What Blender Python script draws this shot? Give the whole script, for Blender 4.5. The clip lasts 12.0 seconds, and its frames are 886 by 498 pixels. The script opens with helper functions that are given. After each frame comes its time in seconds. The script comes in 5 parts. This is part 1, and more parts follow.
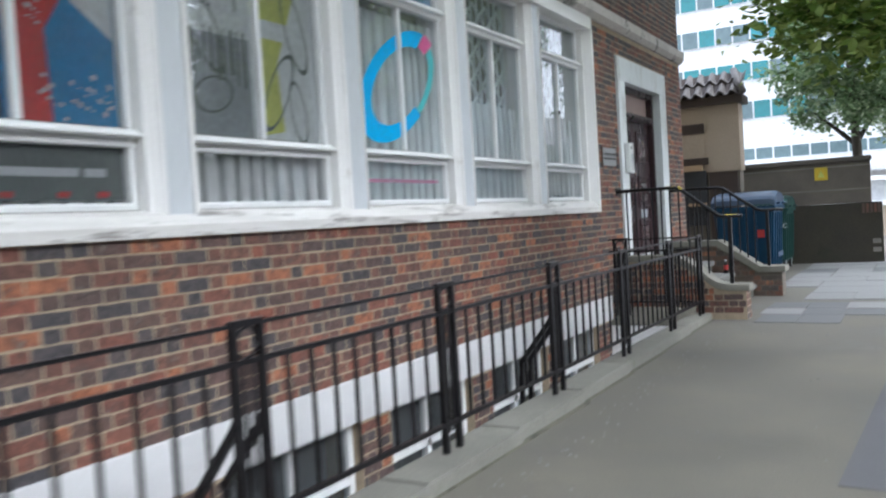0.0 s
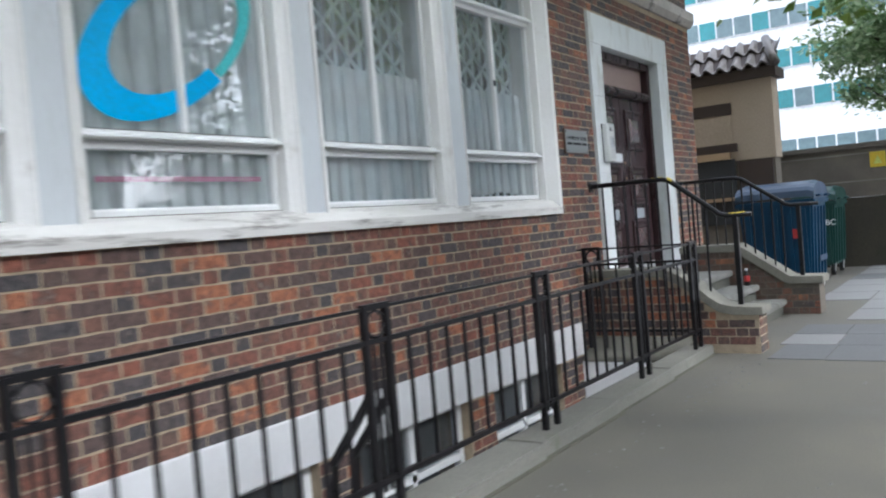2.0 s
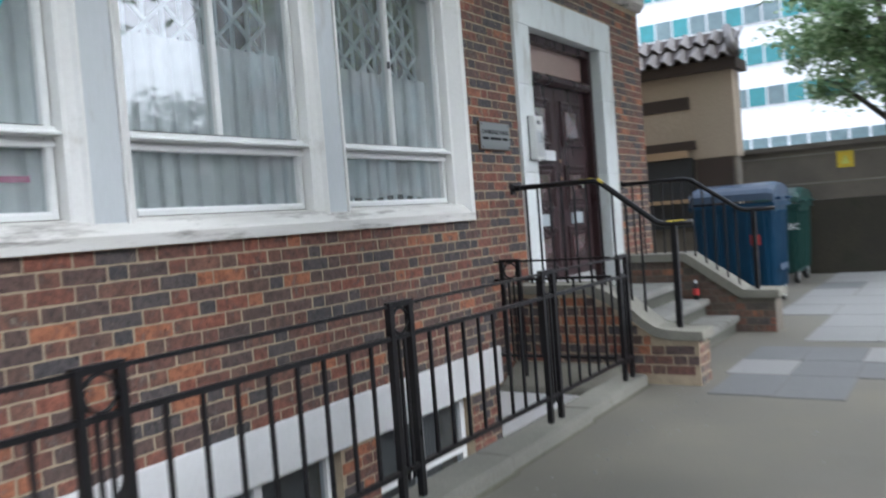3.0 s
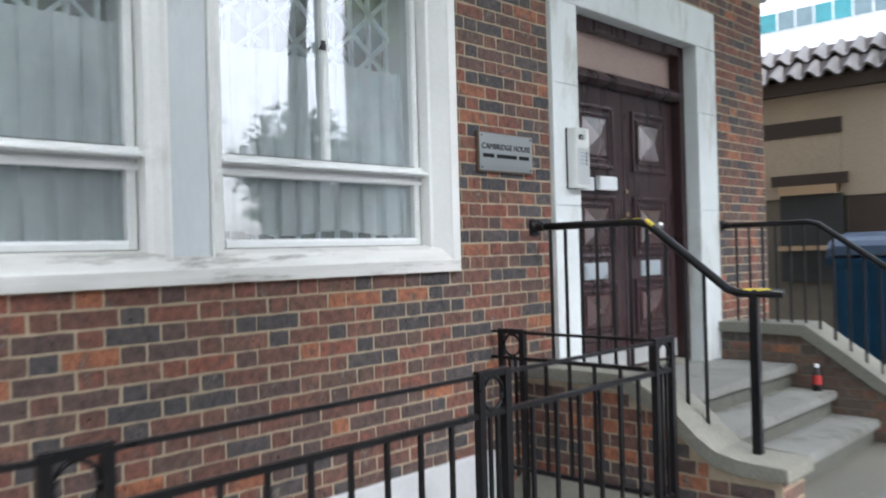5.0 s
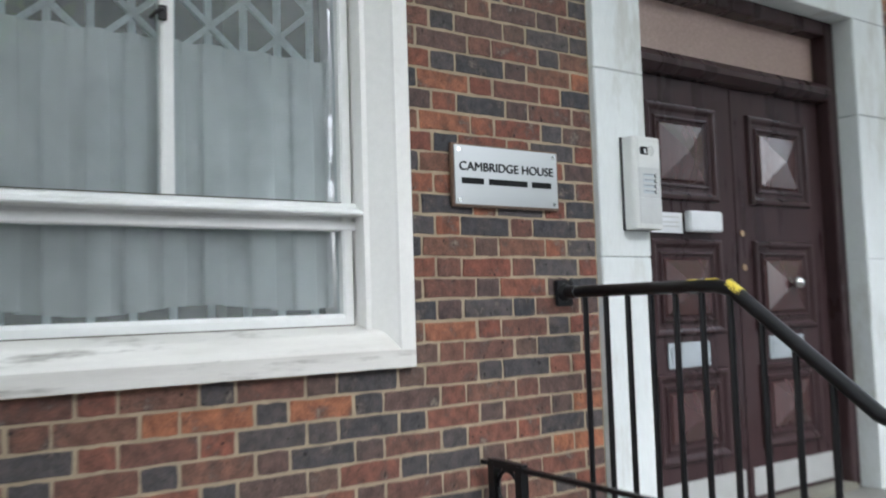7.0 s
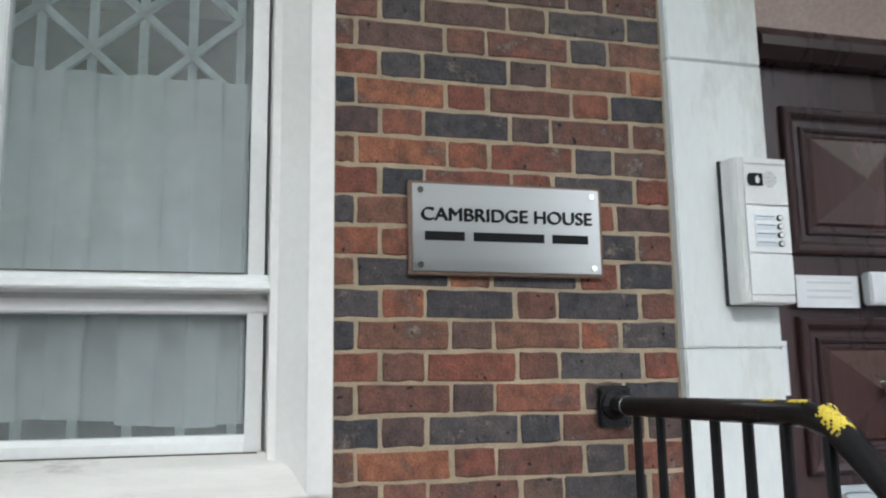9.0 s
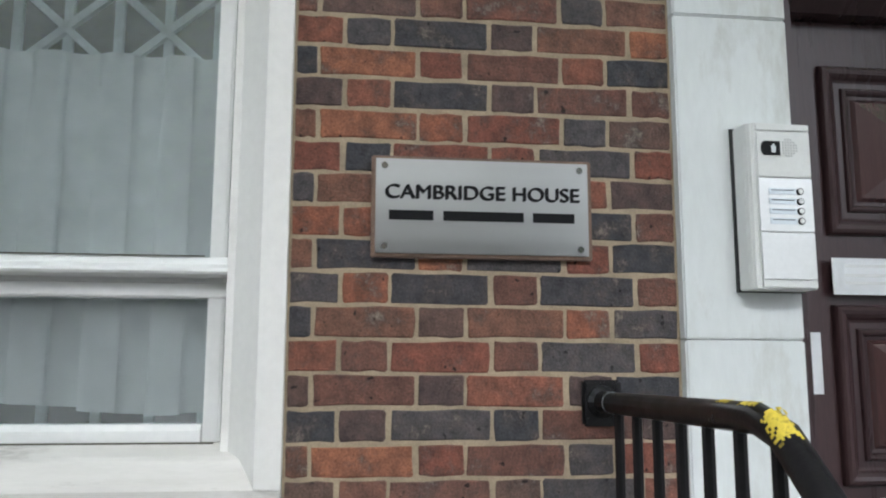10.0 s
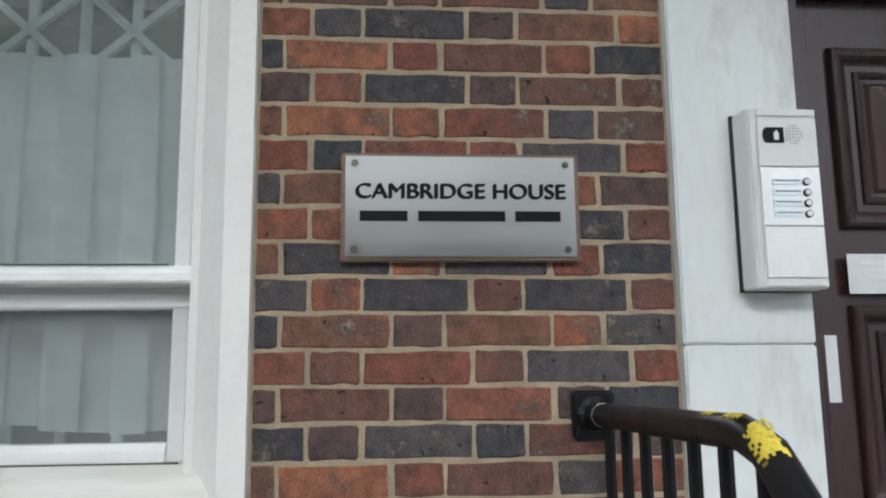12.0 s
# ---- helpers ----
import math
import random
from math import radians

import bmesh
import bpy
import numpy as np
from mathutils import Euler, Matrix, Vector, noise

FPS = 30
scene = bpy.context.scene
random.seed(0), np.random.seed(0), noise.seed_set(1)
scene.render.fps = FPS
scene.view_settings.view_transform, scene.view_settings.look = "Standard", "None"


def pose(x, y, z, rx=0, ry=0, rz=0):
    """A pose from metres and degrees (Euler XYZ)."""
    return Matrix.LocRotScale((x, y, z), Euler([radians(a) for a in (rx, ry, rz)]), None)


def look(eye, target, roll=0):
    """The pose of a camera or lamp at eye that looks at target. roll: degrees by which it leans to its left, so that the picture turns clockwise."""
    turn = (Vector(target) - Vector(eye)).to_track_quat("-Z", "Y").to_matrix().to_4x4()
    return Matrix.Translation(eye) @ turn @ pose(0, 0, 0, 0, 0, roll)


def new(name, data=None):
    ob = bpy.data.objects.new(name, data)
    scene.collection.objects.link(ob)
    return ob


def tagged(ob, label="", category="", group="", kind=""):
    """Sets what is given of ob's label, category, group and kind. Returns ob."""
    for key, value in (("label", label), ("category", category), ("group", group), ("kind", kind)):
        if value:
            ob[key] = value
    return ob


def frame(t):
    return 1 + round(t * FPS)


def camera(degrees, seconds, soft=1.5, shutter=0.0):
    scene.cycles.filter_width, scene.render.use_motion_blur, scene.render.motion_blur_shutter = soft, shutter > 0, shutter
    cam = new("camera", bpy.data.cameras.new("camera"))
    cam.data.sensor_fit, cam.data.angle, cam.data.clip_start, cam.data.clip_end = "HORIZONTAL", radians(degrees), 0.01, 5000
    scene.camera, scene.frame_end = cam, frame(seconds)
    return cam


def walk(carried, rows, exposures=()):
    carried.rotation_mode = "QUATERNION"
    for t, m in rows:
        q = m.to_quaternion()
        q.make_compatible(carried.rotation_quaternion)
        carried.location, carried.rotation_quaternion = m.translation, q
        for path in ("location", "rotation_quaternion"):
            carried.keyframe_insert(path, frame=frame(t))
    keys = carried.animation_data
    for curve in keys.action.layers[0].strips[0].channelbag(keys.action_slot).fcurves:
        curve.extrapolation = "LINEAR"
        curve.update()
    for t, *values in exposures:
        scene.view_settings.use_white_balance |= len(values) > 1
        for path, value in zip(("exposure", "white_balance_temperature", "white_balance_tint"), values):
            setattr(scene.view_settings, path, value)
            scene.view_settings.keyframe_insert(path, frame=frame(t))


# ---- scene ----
cam = camera(56.0, 12.0, soft=2.0, shutter=0.8)
METRES, EYE, TILT, LEAN, TURN = 10.6, 1.4, 0.0, 0.0, 30.2
ROWS = [
    (0.0, 0.0, 0.0, 0.0, -0.11, -1.88, 3.44),
    (0.5, 0.0389, 0.056, -0.0007, 0.22, 0.54, 4.5),
    (1.0, 0.0695, 0.1163, -0.0026, -0.38, 2.26, 1.5),
    (1.5, 0.1047, 0.1739, -0.0015, -0.51, -0.3, 3.57),
    (2.0, 0.1326, 0.2265, -0.003, 4.08, -1.47, 4.88),
    (2.5, 0.1592, 0.2825, -0.0027, -0.97, -2.92, 4.48),
    (3.0, 0.191, 0.3382, 0.0013, 2.59, -1.91, 4.45),
    (5.0, 0.2822, 0.5388, 0.0109, 13.48, 0.17, 1.57),
    (5.5, 0.2957, 0.5883, 0.0144, 17.54, 0.73, 2.96),
    (6.0, 0.3004, 0.639, 0.0145, 19.02, 1.91, 1.11),
    (6.5, 0.3105, 0.6865, 0.0206, 21.78, 2.78, 1.8),
    (7.0, 0.3179, 0.7291, 0.0202, 26.07, 3.89, 1.84),
    (7.5, 0.3214, 0.7691, 0.0258, 29.65, 6.19, 0.88),
    (9.5, 0.343, 0.8812, 0.0293, 50.11, 9.01, 0.38),
    (10.0, 0.3468, 0.8957, 0.0296, 53.05, 8.56, -0.13),
    (10.5, 0.3432, 0.9032, 0.0297, 54.25, 9.11, 0.93),
    (11.0, 0.3394, 0.9071, 0.0292, 54.37, 9.77, 0.97),
    (11.5, 0.3392, 0.9092, 0.0295, 53.86, 9.64, 0.95),
    (12.0, 0.3433, 0.9126, 0.0296, 55.37, 9.36, 0.64),
]
EXPOSURES = [(0.0, 2.55, 5740, 11), (2.5, 2.48, 5760, 11), (3.2, 2.51, 5760, 11), (5.0, 2.81, 5830, 11), (5.6, 2.64, 5840, 11), (6.2, 2.60, 5860, 10.5), (7.5, 2.72, 5960, 10), (9.5, 2.55, 6000, 9.5), (12.0, 2.46, 6000, 9.5)]
walk(cam, [(t, pose(0, 0, EYE, TILT, LEAN, TURN) @ pose(METRES * x, METRES * y, METRES * z, 90 + pitch, roll, yaw)) for t, x, y, z, yaw, pitch, roll in ROWS], EXPOSURES)

# ---- world and sun: a bright overcast day ----
SUN_EL, SUN_AZ = radians(44), radians(92)
world = bpy.data.worlds.new("overcast_sky")
scene.world = world
world.use_nodes = True
wn, wl = world.node_tree.nodes, world.node_tree.links
wn.clear()
sky = wn.new("ShaderNodeTexSky")
sky.sky_type, sky.sun_disc = "NISHITA", False
sky.sun_elevation, sky.sun_rotation = SUN_EL, SUN_AZ
sky.air_density, sky.dust_density, sky.ozone_density = 1.0, 4.0, 1.0
grey = wn.new("ShaderNodeHueSaturation")
grey.inputs["Saturation"].default_value = 0.22
back = wn.new("ShaderNodeBackground")
back.inputs["Strength"].default_value = 0.15
wout = wn.new("ShaderNodeOutputWorld")
wl.new(sky.outputs[0], grey.inputs["Color"])
wl.new(grey.outputs[0], back.inputs["Color"])
wl.new(back.outputs[0], wout.inputs["Surface"])
sun = new("sun", bpy.data.lights.new("sun", "SUN"))
sun.data.energy, sun.data.angle, sun.data.color = 0.32, radians(35), (1.0, 0.985, 0.96)
sun.matrix_world = look((0, 0, 0), (-math.sin(SUN_AZ) * math.cos(SUN_EL), -math.cos(SUN_AZ) * math.cos(SUN_EL), -math.sin(SUN_EL)))


# ---- materials ----
def nodes_of(name):
    m = bpy.data.materials.new(name)
    m.use_nodes = True
    t = m.node_tree
    return m, t.nodes, t.links, t.nodes["Principled BSDF"]


def ramp_of(n, stops, constant=False):
    r = n.new("ShaderNodeValToRGB")
    r.color_ramp.interpolation = "CONSTANT" if constant else "LINEAR"
    while len(r.color_ramp.elements) < len(stops):
        r.color_ramp.elements.new(0.5)
    for e, (p, c) in zip(r.color_ramp.elements, stops):
        e.position, e.color = p, (*c, 1)
    return r


def noise_of(n, l, scale, detail=4, rough=0.6, squash=None):
    g = n.new("ShaderNodeNewGeometry")
    t = n.new("ShaderNodeTexNoise")
    t.inputs["Scale"].default_value, t.inputs["Detail"].default_value, t.inputs["Roughness"].default_value = scale, detail, rough
    if squash:
        mp = n.new("ShaderNodeMapping")
        mp.inputs["Scale"].default_value = squash
        l.new(g.outputs["Position"], mp.inputs["Vector"])
        l.new(mp.outputs[0], t.inputs["Vector"])
    else:
        l.new(g.outputs["Position"], t.inputs["Vector"])
    return t


def blend(n, l, kind, fac, a, b):
    m = n.new("ShaderNodeMix")
    m.data_type, m.blend_type = "RGBA", kind
    if isinstance(fac, float):
        m.inputs[0].default_value = fac
    else:
        l.new(fac, m.inputs[0])
    for sock, v in ((m.inputs[6], a), (m.inputs[7], b)):
        if isinstance(v, tuple):
            sock.default_value = (*v, 1)
        else:
            l.new(v, sock)
    return m.outputs[2]


def surface(name, light, dark, rough=0.6, coarse=3.0, fine=60.0, bump=0.15, depth=0.004, metal=0.0, stain=None, stain_scale=1.2, stain_at=0.6, squash=None, coat=0.0, grain_by=0.75, gloss=0.5):
    """A weathered surface: a coarse drift between two colours, fine grain, an optional stain, and relief."""
    m, n, l, b = nodes_of(name)
    big = noise_of(n, l, coarse, 5, 0.6, squash)
    ramp = ramp_of(n, [(0.3, dark), (0.7, light)])
    l.new(big.outputs[0], ramp.inputs[0])
    small = noise_of(n, l, fine, 3, 0.7, squash)
    grain = ramp_of(n, [(0.3, (0.72, 0.72, 0.72)), (0.7, (1.1, 1.1, 1.1))])
    l.new(small.outputs[0], grain.inputs[0])
    col = blend(n, l, "MULTIPLY", grain_by, ramp.outputs[0], grain.outputs[0])
    if stain:
        s = noise_of(n, l, stain_scale, 7, 0.7, squash)
        sr = ramp_of(n, [(stain_at, (0, 0, 0)), (stain_at + 0.12, (1, 1, 1))])
        l.new(s.outputs[0], sr.inputs[0])
        col = blend(n, l, "MIX", sr.outputs[0], col, stain)
    l.new(col, b.inputs["Base Color"])
    rr = ramp_of(n, [(0.3, (rough * 0.8,) * 3), (0.7, (min(1, rough * 1.15),) * 3)])
    l.new(big.outputs[0], rr.inputs[0])
    l.new(rr.outputs[0], b.inputs["Roughness"])
    b.inputs["Metallic"].default_value = metal
    b.inputs["Coat Weight"].default_value = coat
    b.inputs["Coat Roughness"].default_value = 0.22
    b.inputs["Specular IOR Level"].default_value = gloss
    bp = n.new("ShaderNodeBump")
    bp.inputs["Strength"].default_value, bp.inputs["Distance"].default_value = bump, depth
    l.new(small.outputs[0], bp.inputs["Height"])
    l.new(bp.outputs[0], b.inputs["Normal"])
    return m


BLUE, PLUM, RUST, RED, FLAME = [(0.055, 0.052, 0.058), (0.078, 0.070, 0.073), (0.047, 0.047, 0.054)], [(0.086, 0.057, 0.053), (0.115, 0.070, 0.058)], [(0.140, 0.066, 0.050), (0.168, 0.082, 0.056)], [(0.185, 0.068, 0.047), (0.215, 0.084, 0.055)], [(0.275, 0.110, 0.062), (0.245, 0.092, 0.054)]
MIXED = [(0.062, 0.057, 0.060), (0.135, 0.068, 0.053), (0.080, 0.069, 0.068), (0.155, 0.076, 0.056), (0.098, 0.066, 0.057), (0.175, 0.074, 0.053), (0.122, 0.076, 0.060), (0.068, 0.061, 0.063), (0.190, 0.080, 0.056), (0.145, 0.070, 0.053), (0.092, 0.064, 0.058), (0.168, 0.086, 0.062), (0.215, 0.082, 0.054), (0.112, 0.070, 0.060), (0.300, 0.118, 0.062)]
MIXED = [tuple(c * 1.07 for c in t) for t in MIXED]


def brick_material(name, island, grime=False, tones=MIXED):
    m, n, l, b = nodes_of(name)
    src = n.new("ShaderNodeNewGeometry").outputs["Random Per Island"] if island else n.new("ShaderNodeObjectInfo").outputs["Random"]
    ramp = ramp_of(n, [(i / len(tones), c) for i, c in enumerate(tones)], True)
    l.new(src, ramp.inputs[0])
    flash = noise_of(n, l, 11.0, 6, 0.68)
    fl = ramp_of(n, [(0.50, (0, 0, 0)), (0.66, (0.75, 0.75, 0.75))])
    l.new(flash.outputs[0], fl.inputs[0])
    col = blend(n, l, "MIX", fl.outputs[0], ramp.outputs[0], (0.072, 0.057, 0.052))
    mid = noise_of(n, l, 26, 5, 0.65)
    mr = ramp_of(n, [(0.30, (0.50, 0.50, 0.54)), (0.5, (1.0, 1.0, 1.0)), (0.70, (1.5, 1.38, 1.26))])
    l.new(mid.outputs[0], mr.inputs[0])
    col = blend(n, l, "MULTIPLY", 0.85, col, mr.outputs[0])
    fine = noise_of(n, l, 190, 4, 0.75)
    fr = ramp_of(n, [(0.30, (0.50, 0.50, 0.50)), (0.5, (1, 1, 1)), (0.72, (1.5, 1.5, 1.5))])
    l.new(fine.outputs[0], fr.inputs[0])
    col = blend(n, l, "MULTIPLY", 0.8, col, fr.outputs[0])
    lime = noise_of(n, l, 11, 8, 0.8)
    lr = ramp_of(n, [(0.585, (0, 0, 0)), (0.70, (0.55, 0.55, 0.55))])
    l.new(lime.outputs[0], lr.inputs[0])
    col = blend(n, l, "MIX", lr.outputs[0], col, (0.42, 0.36, 0.29))
    pits = noise_of(n, l, 48, 1, 0.4)
    pr = ramp_of(n, [(0.22, (0.08, 0.07, 0.07)), (0.26, (1, 1, 1))])
    l.new(pits.outputs[0], pr.inputs[0])
    col = blend(n, l, "MULTIPLY", 0.9, col, pr.outputs[0])
    if grime:
        moss = noise_of(n, l, 3.0, 6, 0.7)
        ms = ramp_of(n, [(0.35, (0.14, 0.14, 0.14)), (0.65, (0.78, 0.78, 0.78))])
        l.new(moss.outputs[0], ms.inputs[0])
        col = blend(n, l, "MIX", ms.outputs[0], col, (0.098, 0.080, 0.055))
    l.new(col, b.inputs["Base Color"])
    b.inputs["Roughness"].default_value = 0.85
    bp = n.new("ShaderNodeBump")
    bp.inputs["Strength"].default_value, bp.inputs["Distance"].default_value = 0.6, 0.004
    l.new(fine.outputs[0], bp.inputs["Height"])
    bp2 = n.new("ShaderNodeBump")
    bp2.inputs["Strength"].default_value, bp2.inputs["Distance"].default_value = 0.7, 0.012
    l.new(mid.outputs[0], bp2.inputs["Height"])
    l.new(bp.outputs[0], bp2.inputs["Normal"])
    l.new(bp2.outputs[0], b.inputs["Normal"])
    return m


def glass_material(name, tint=(1, 1, 1), ior=1.5, wave=0.02, grime=0.30):
    m, n, l, b = nodes_of(name)
    n.remove(b)
    out = n["Material Output"]
    tr, gl, mx, fr = n.new("ShaderNodeBsdfTransparent"), n.new("ShaderNodeBsdfGlossy"), n.new("ShaderNodeMixShader"), n.new("ShaderNodeFresnel")
    tr.inputs["Color"].default_value = (*tint, 1)
    gl.inputs["Roughness"].default_value = 0.015
    fr.inputs["IOR"].default_value = ior
    w = noise_of(n, l, 2.2, 1, 0.4)
    bp = n.new("ShaderNodeBump")
    bp.inputs["Strength"].default_value, bp.inputs["Distance"].default_value = wave, 0.05
    l.new(w.outputs[0], bp.inputs["Height"])
    l.new(bp.outputs[0], gl.inputs["Normal"])
    l.new(fr.outputs[0], mx.inputs[0])
    # diffuse film: dust on the pane, plus painted haze that lifts its brightness
    dust_veil, film, haze = n.new("ShaderNodeBsdfDiffuse"), n.new("ShaderNodeMixShader"), noise_of(n, l, 2.5, 6, 0.65)
    dust_veil.inputs["Color"].default_value = (0.82, 0.89, 0.90, 1)
    hr = ramp_of(n, [(0.25, (grime * 0.6,) * 3), (0.8, (grime * 1.5,) * 3)])
    l.new(haze.outputs[0], hr.inputs[0])
    l.new(hr.outputs[0], film.inputs[0])
    l.new(tr.outputs[0], film.inputs[1])
    l.new(dust_veil.outputs[0], film.inputs[2])
    l.new(film.outputs[0], mx.inputs[1])
    l.new(gl.outputs[0], mx.inputs[2])
    l.new(mx.outputs[0], out.inputs["Surface"])
    return m


def sheer_material(name, rgb, cover):
    """Thin woven net: part cloth that scatters light both ways, part open mesh."""
    m, n, l, b = nodes_of(name)
    n.remove(b)
    df, tl, tr, cloth, net = n.new("ShaderNodeBsdfDiffuse"), n.new("ShaderNodeBsdfTranslucent"), n.new("ShaderNodeBsdfTransparent"), n.new("ShaderNodeMixShader"), n.new("ShaderNodeMixShader")
    big = noise_of(n, l, 2.2, 5, 0.6)
    r = ramp_of(n, [(0.3, tuple(c * 0.86 for c in rgb)), (0.7, rgb)])
    l.new(big.outputs[0], r.inputs[0])
    for sh in (df, tl):
        l.new(r.outputs[0], sh.inputs["Color"])
    cv = ramp_of(n, [(0.25, (cover * 0.85,) * 3), (0.75, (cover * 1.12,) * 3)])
    l.new(big.outputs[0], cv.inputs[0])
    cloth.inputs[0].default_value = 0.03
    l.new(df.outputs[0], cloth.inputs[1])
    l.new(tl.outputs[0], cloth.inputs[2])
    l.new(cv.outputs[0], net.inputs[0])
    l.new(tr.outputs[0], net.inputs[1])
    l.new(cloth.outputs[0], net.inputs[2])
    l.new(net.outputs[0], n["Material Output"].inputs["Surface"])
    return m


def leaf_material(name, stops):
    m, n, l, b = nodes_of(name)
    g = n.new("ShaderNodeNewGeometry")
    r = ramp_of(n, stops)
    l.new(g.outputs["Random Per Island"], r.inputs[0])
    l.new(r.outputs[0], b.inputs["Base Color"])
    b.inputs["Roughness"].default_value = 0.5
    tl, mx = n.new("ShaderNodeBsdfTranslucent"), n.new("ShaderNodeMixShader")
    l.new(r.outputs[0], tl.inputs["Color"])
    mx.inputs[0].default_value = 0.45
    l.new(b.outputs[0], mx.inputs[1])
    l.new(tl.outputs[0], mx.inputs[2])
    l.new(mx.outputs[0], n["Material Output"].inputs["Surface"])
    return m


M_BRICK_ONE = brick_material("fired_brick_single", False)
M_BRICK_TONES = {key: brick_material(f"{nm}_brick", False, tones=t) for key, nm, t in (("D", "blue_grey", BLUE), ("V", "plum", PLUM), ("B", "rust", RUST), ("R", "red", RED), ("O", "flame", FLAME))}
M_BRICK_MASS = brick_material("fired_brick_mass", True)
M_BRICK_DARK = brick_material("darker_upper_brick", True, tones=[tuple(c * 0.58 for c in t) for t in MIXED])
M_BRICK_DIRTY = brick_material("mossy_brick", False, True)
M_BRICK_DIRTY_MASS = brick_material("mossy_brick_mass", True, True)
M_MORTAR = surface("lime_mortar", (0.47, 0.375, 0.26), (0.31, 0.25, 0.175), 0.95, 14, 180, 0.5, 0.004, stain=(0.2, 0.17, 0.14), stain_at=0.64)
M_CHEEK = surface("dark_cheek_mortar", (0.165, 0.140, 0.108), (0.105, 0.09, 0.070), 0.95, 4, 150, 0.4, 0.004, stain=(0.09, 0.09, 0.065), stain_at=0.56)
M_STONE = surface("painted_stone", (0.85, 0.84, 0.815), (0.78, 0.77, 0.74), 0.55, 1.6, 40, 0.06, 0.004, stain=(0.58, 0.55, 0.50), stain_scale=1.6, stain_at=0.60, grain_by=0.15)
M_SILL = surface("weathered_sill_stone", (0.78, 0.765, 0.73), (0.60, 0.58, 0.545), 0.65, 2.4, 50, 0.12, 0.004, stain=(0.27, 0.25, 0.23), stain_scale=2.3, stain_at=0.54, squash=(1, 0.6, 5), grain_by=0.15)
M_JAMB = surface("grey_painted_jamb", (0.72, 0.75, 0.745), (0.64, 0.67, 0.665), 0.6, 1.5, 35, 0.06, 0.004, stain=(0.53, 0.54, 0.51), stain_scale=2.6, stain_at=0.52, squash=(1, 1.6, 0.5), grain_by=0.15)
M_PIER = surface("blue_grey_pier_paint", (0.66, 0.69, 0.71), (0.58, 0.61, 0.63), 0.5, 1.4, 35, 0.05, 0.003, stain=(0.50, 0.51, 0.51), stain_scale=2.2, stain_at=0.58, squash=(1, 1.6, 0.4), grain_by=0.15)
M_LINTEL = surface("white_painted_render", (0.71, 0.71, 0.71), (0.61, 0.61, 0.61), 0.7, 1.5, 30, 0.1, 0.006, stain=(0.5, 0.5, 0.48), stain_at=0.66, grain_by=0.15)
# raised almost to white: the end wall's brightness is put into its paint
M_WELL = surface("brightened_well_paint", (0.90, 0.90, 0.89), (0.86, 0.86, 0.85), 0.6, 1.5, 30, 0.05, 0.003, grain_by=0.1)
M_FRAME = surface("white_gloss_paint", (0.82, 0.83, 0.82), (0.75, 0.76, 0.75), 0.35, 3, 50, 0.05, 0.003, stain=(0.42, 0.40, 0.36), stain_scale=7, stain_at=0.66, grain_by=0.15)
M_BAND = surface("dirty_string_course", (0.62, 0.58, 0.53), (0.40, 0.37, 0.335), 0.85, 3, 50, 0.2, 0.006, stain=(0.08, 0.075, 0.07), stain_scale=3, stain_at=0.55)
M_IRON = surface("black_painted_iron", (0.012, 0.011, 0.012), (0.007, 0.007, 0.008), 0.34, 12, 120, 0.25, 0.002, stain=(0.022, 0.017, 0.015), stain_scale=9, stain_at=0.68, gloss=0.28)
M_YELLOW = surface("chipped_yellow_paint", (0.75, 0.60, 0.06), (0.6, 0.45, 0.04), 0.5, 20, 150, 0.3, 0.002, stain=(0.014, 0.013, 0.014), stain_scale=28, stain_at=0.54)
M_DOOR = surface("dark_brown_door_varnish", (0.056, 0.031, 0.032), (0.034, 0.020, 0.022), 0.30, 2.5, 45, 0.12, 0.003, squash=(1, 4, 0.35), coat=0.0, gloss=0.28)
M_PANEL = surface("red_brown_door_panel", (0.082, 0.032, 0.031), (0.050, 0.022, 0.022), 0.26, 2.5, 45, 0.12, 0.003, squash=(1, 4, 0.35), coat=0.8, gloss=0.5)
M_FANLIGHT = surface("dusty_pink_fanlight_board", (0.42, 0.31, 0.27), (0.36, 0.26, 0.225), 0.4, 2, 60, 0.05, 0.003)
M_STEEL = surface("brushed_steel", (0.41, 0.42, 0.41), (0.34, 0.35, 0.34), 0.34, 1.3, 420, 0.0, 0.0002, metal=1.0, squash=(1, 0.15, 3), grain_by=0.05)
M_RIM = surface("bronzed_plate_rim", (0.20, 0.13, 0.09), (0.13, 0.09, 0.07), 0.5, 6, 90, 0.2, 0.002, metal=0.4)
M_INK = surface("black_enamel_lettering", (0.010, 0.010, 0.011), (0.008, 0.008, 0.009), 0.5, 9, 90, 0.02, 0.001, gloss=0.12)
M_PLASTIC = surface("off_white_plastic", (0.70, 0.71, 0.69), (0.63, 0.64, 0.62), 0.4, 5, 90, 0.04, 0.001, stain=(0.5, 0.49, 0.45), stain_scale=18, stain_at=0.68, grain_by=0.15)
M_SILVER = surface("silver_panel", (0.60, 0.61, 0.60), (0.52, 0.53, 0.52), 0.38, 8, 120, 0.05, 0.001, metal=0.45, grain_by=0.15)
M_SOCKET = surface("grey_perforation", (0.16, 0.165, 0.17), (0.12, 0.125, 0.13), 0.6, 8, 90, 0.02, 0.001)
M_CHROME = surface("worn_chrome", (0.75, 0.74, 0.72), (0.6, 0.6, 0.58), 0.18, 9, 80, 0.05, 0.001, metal=1.0)
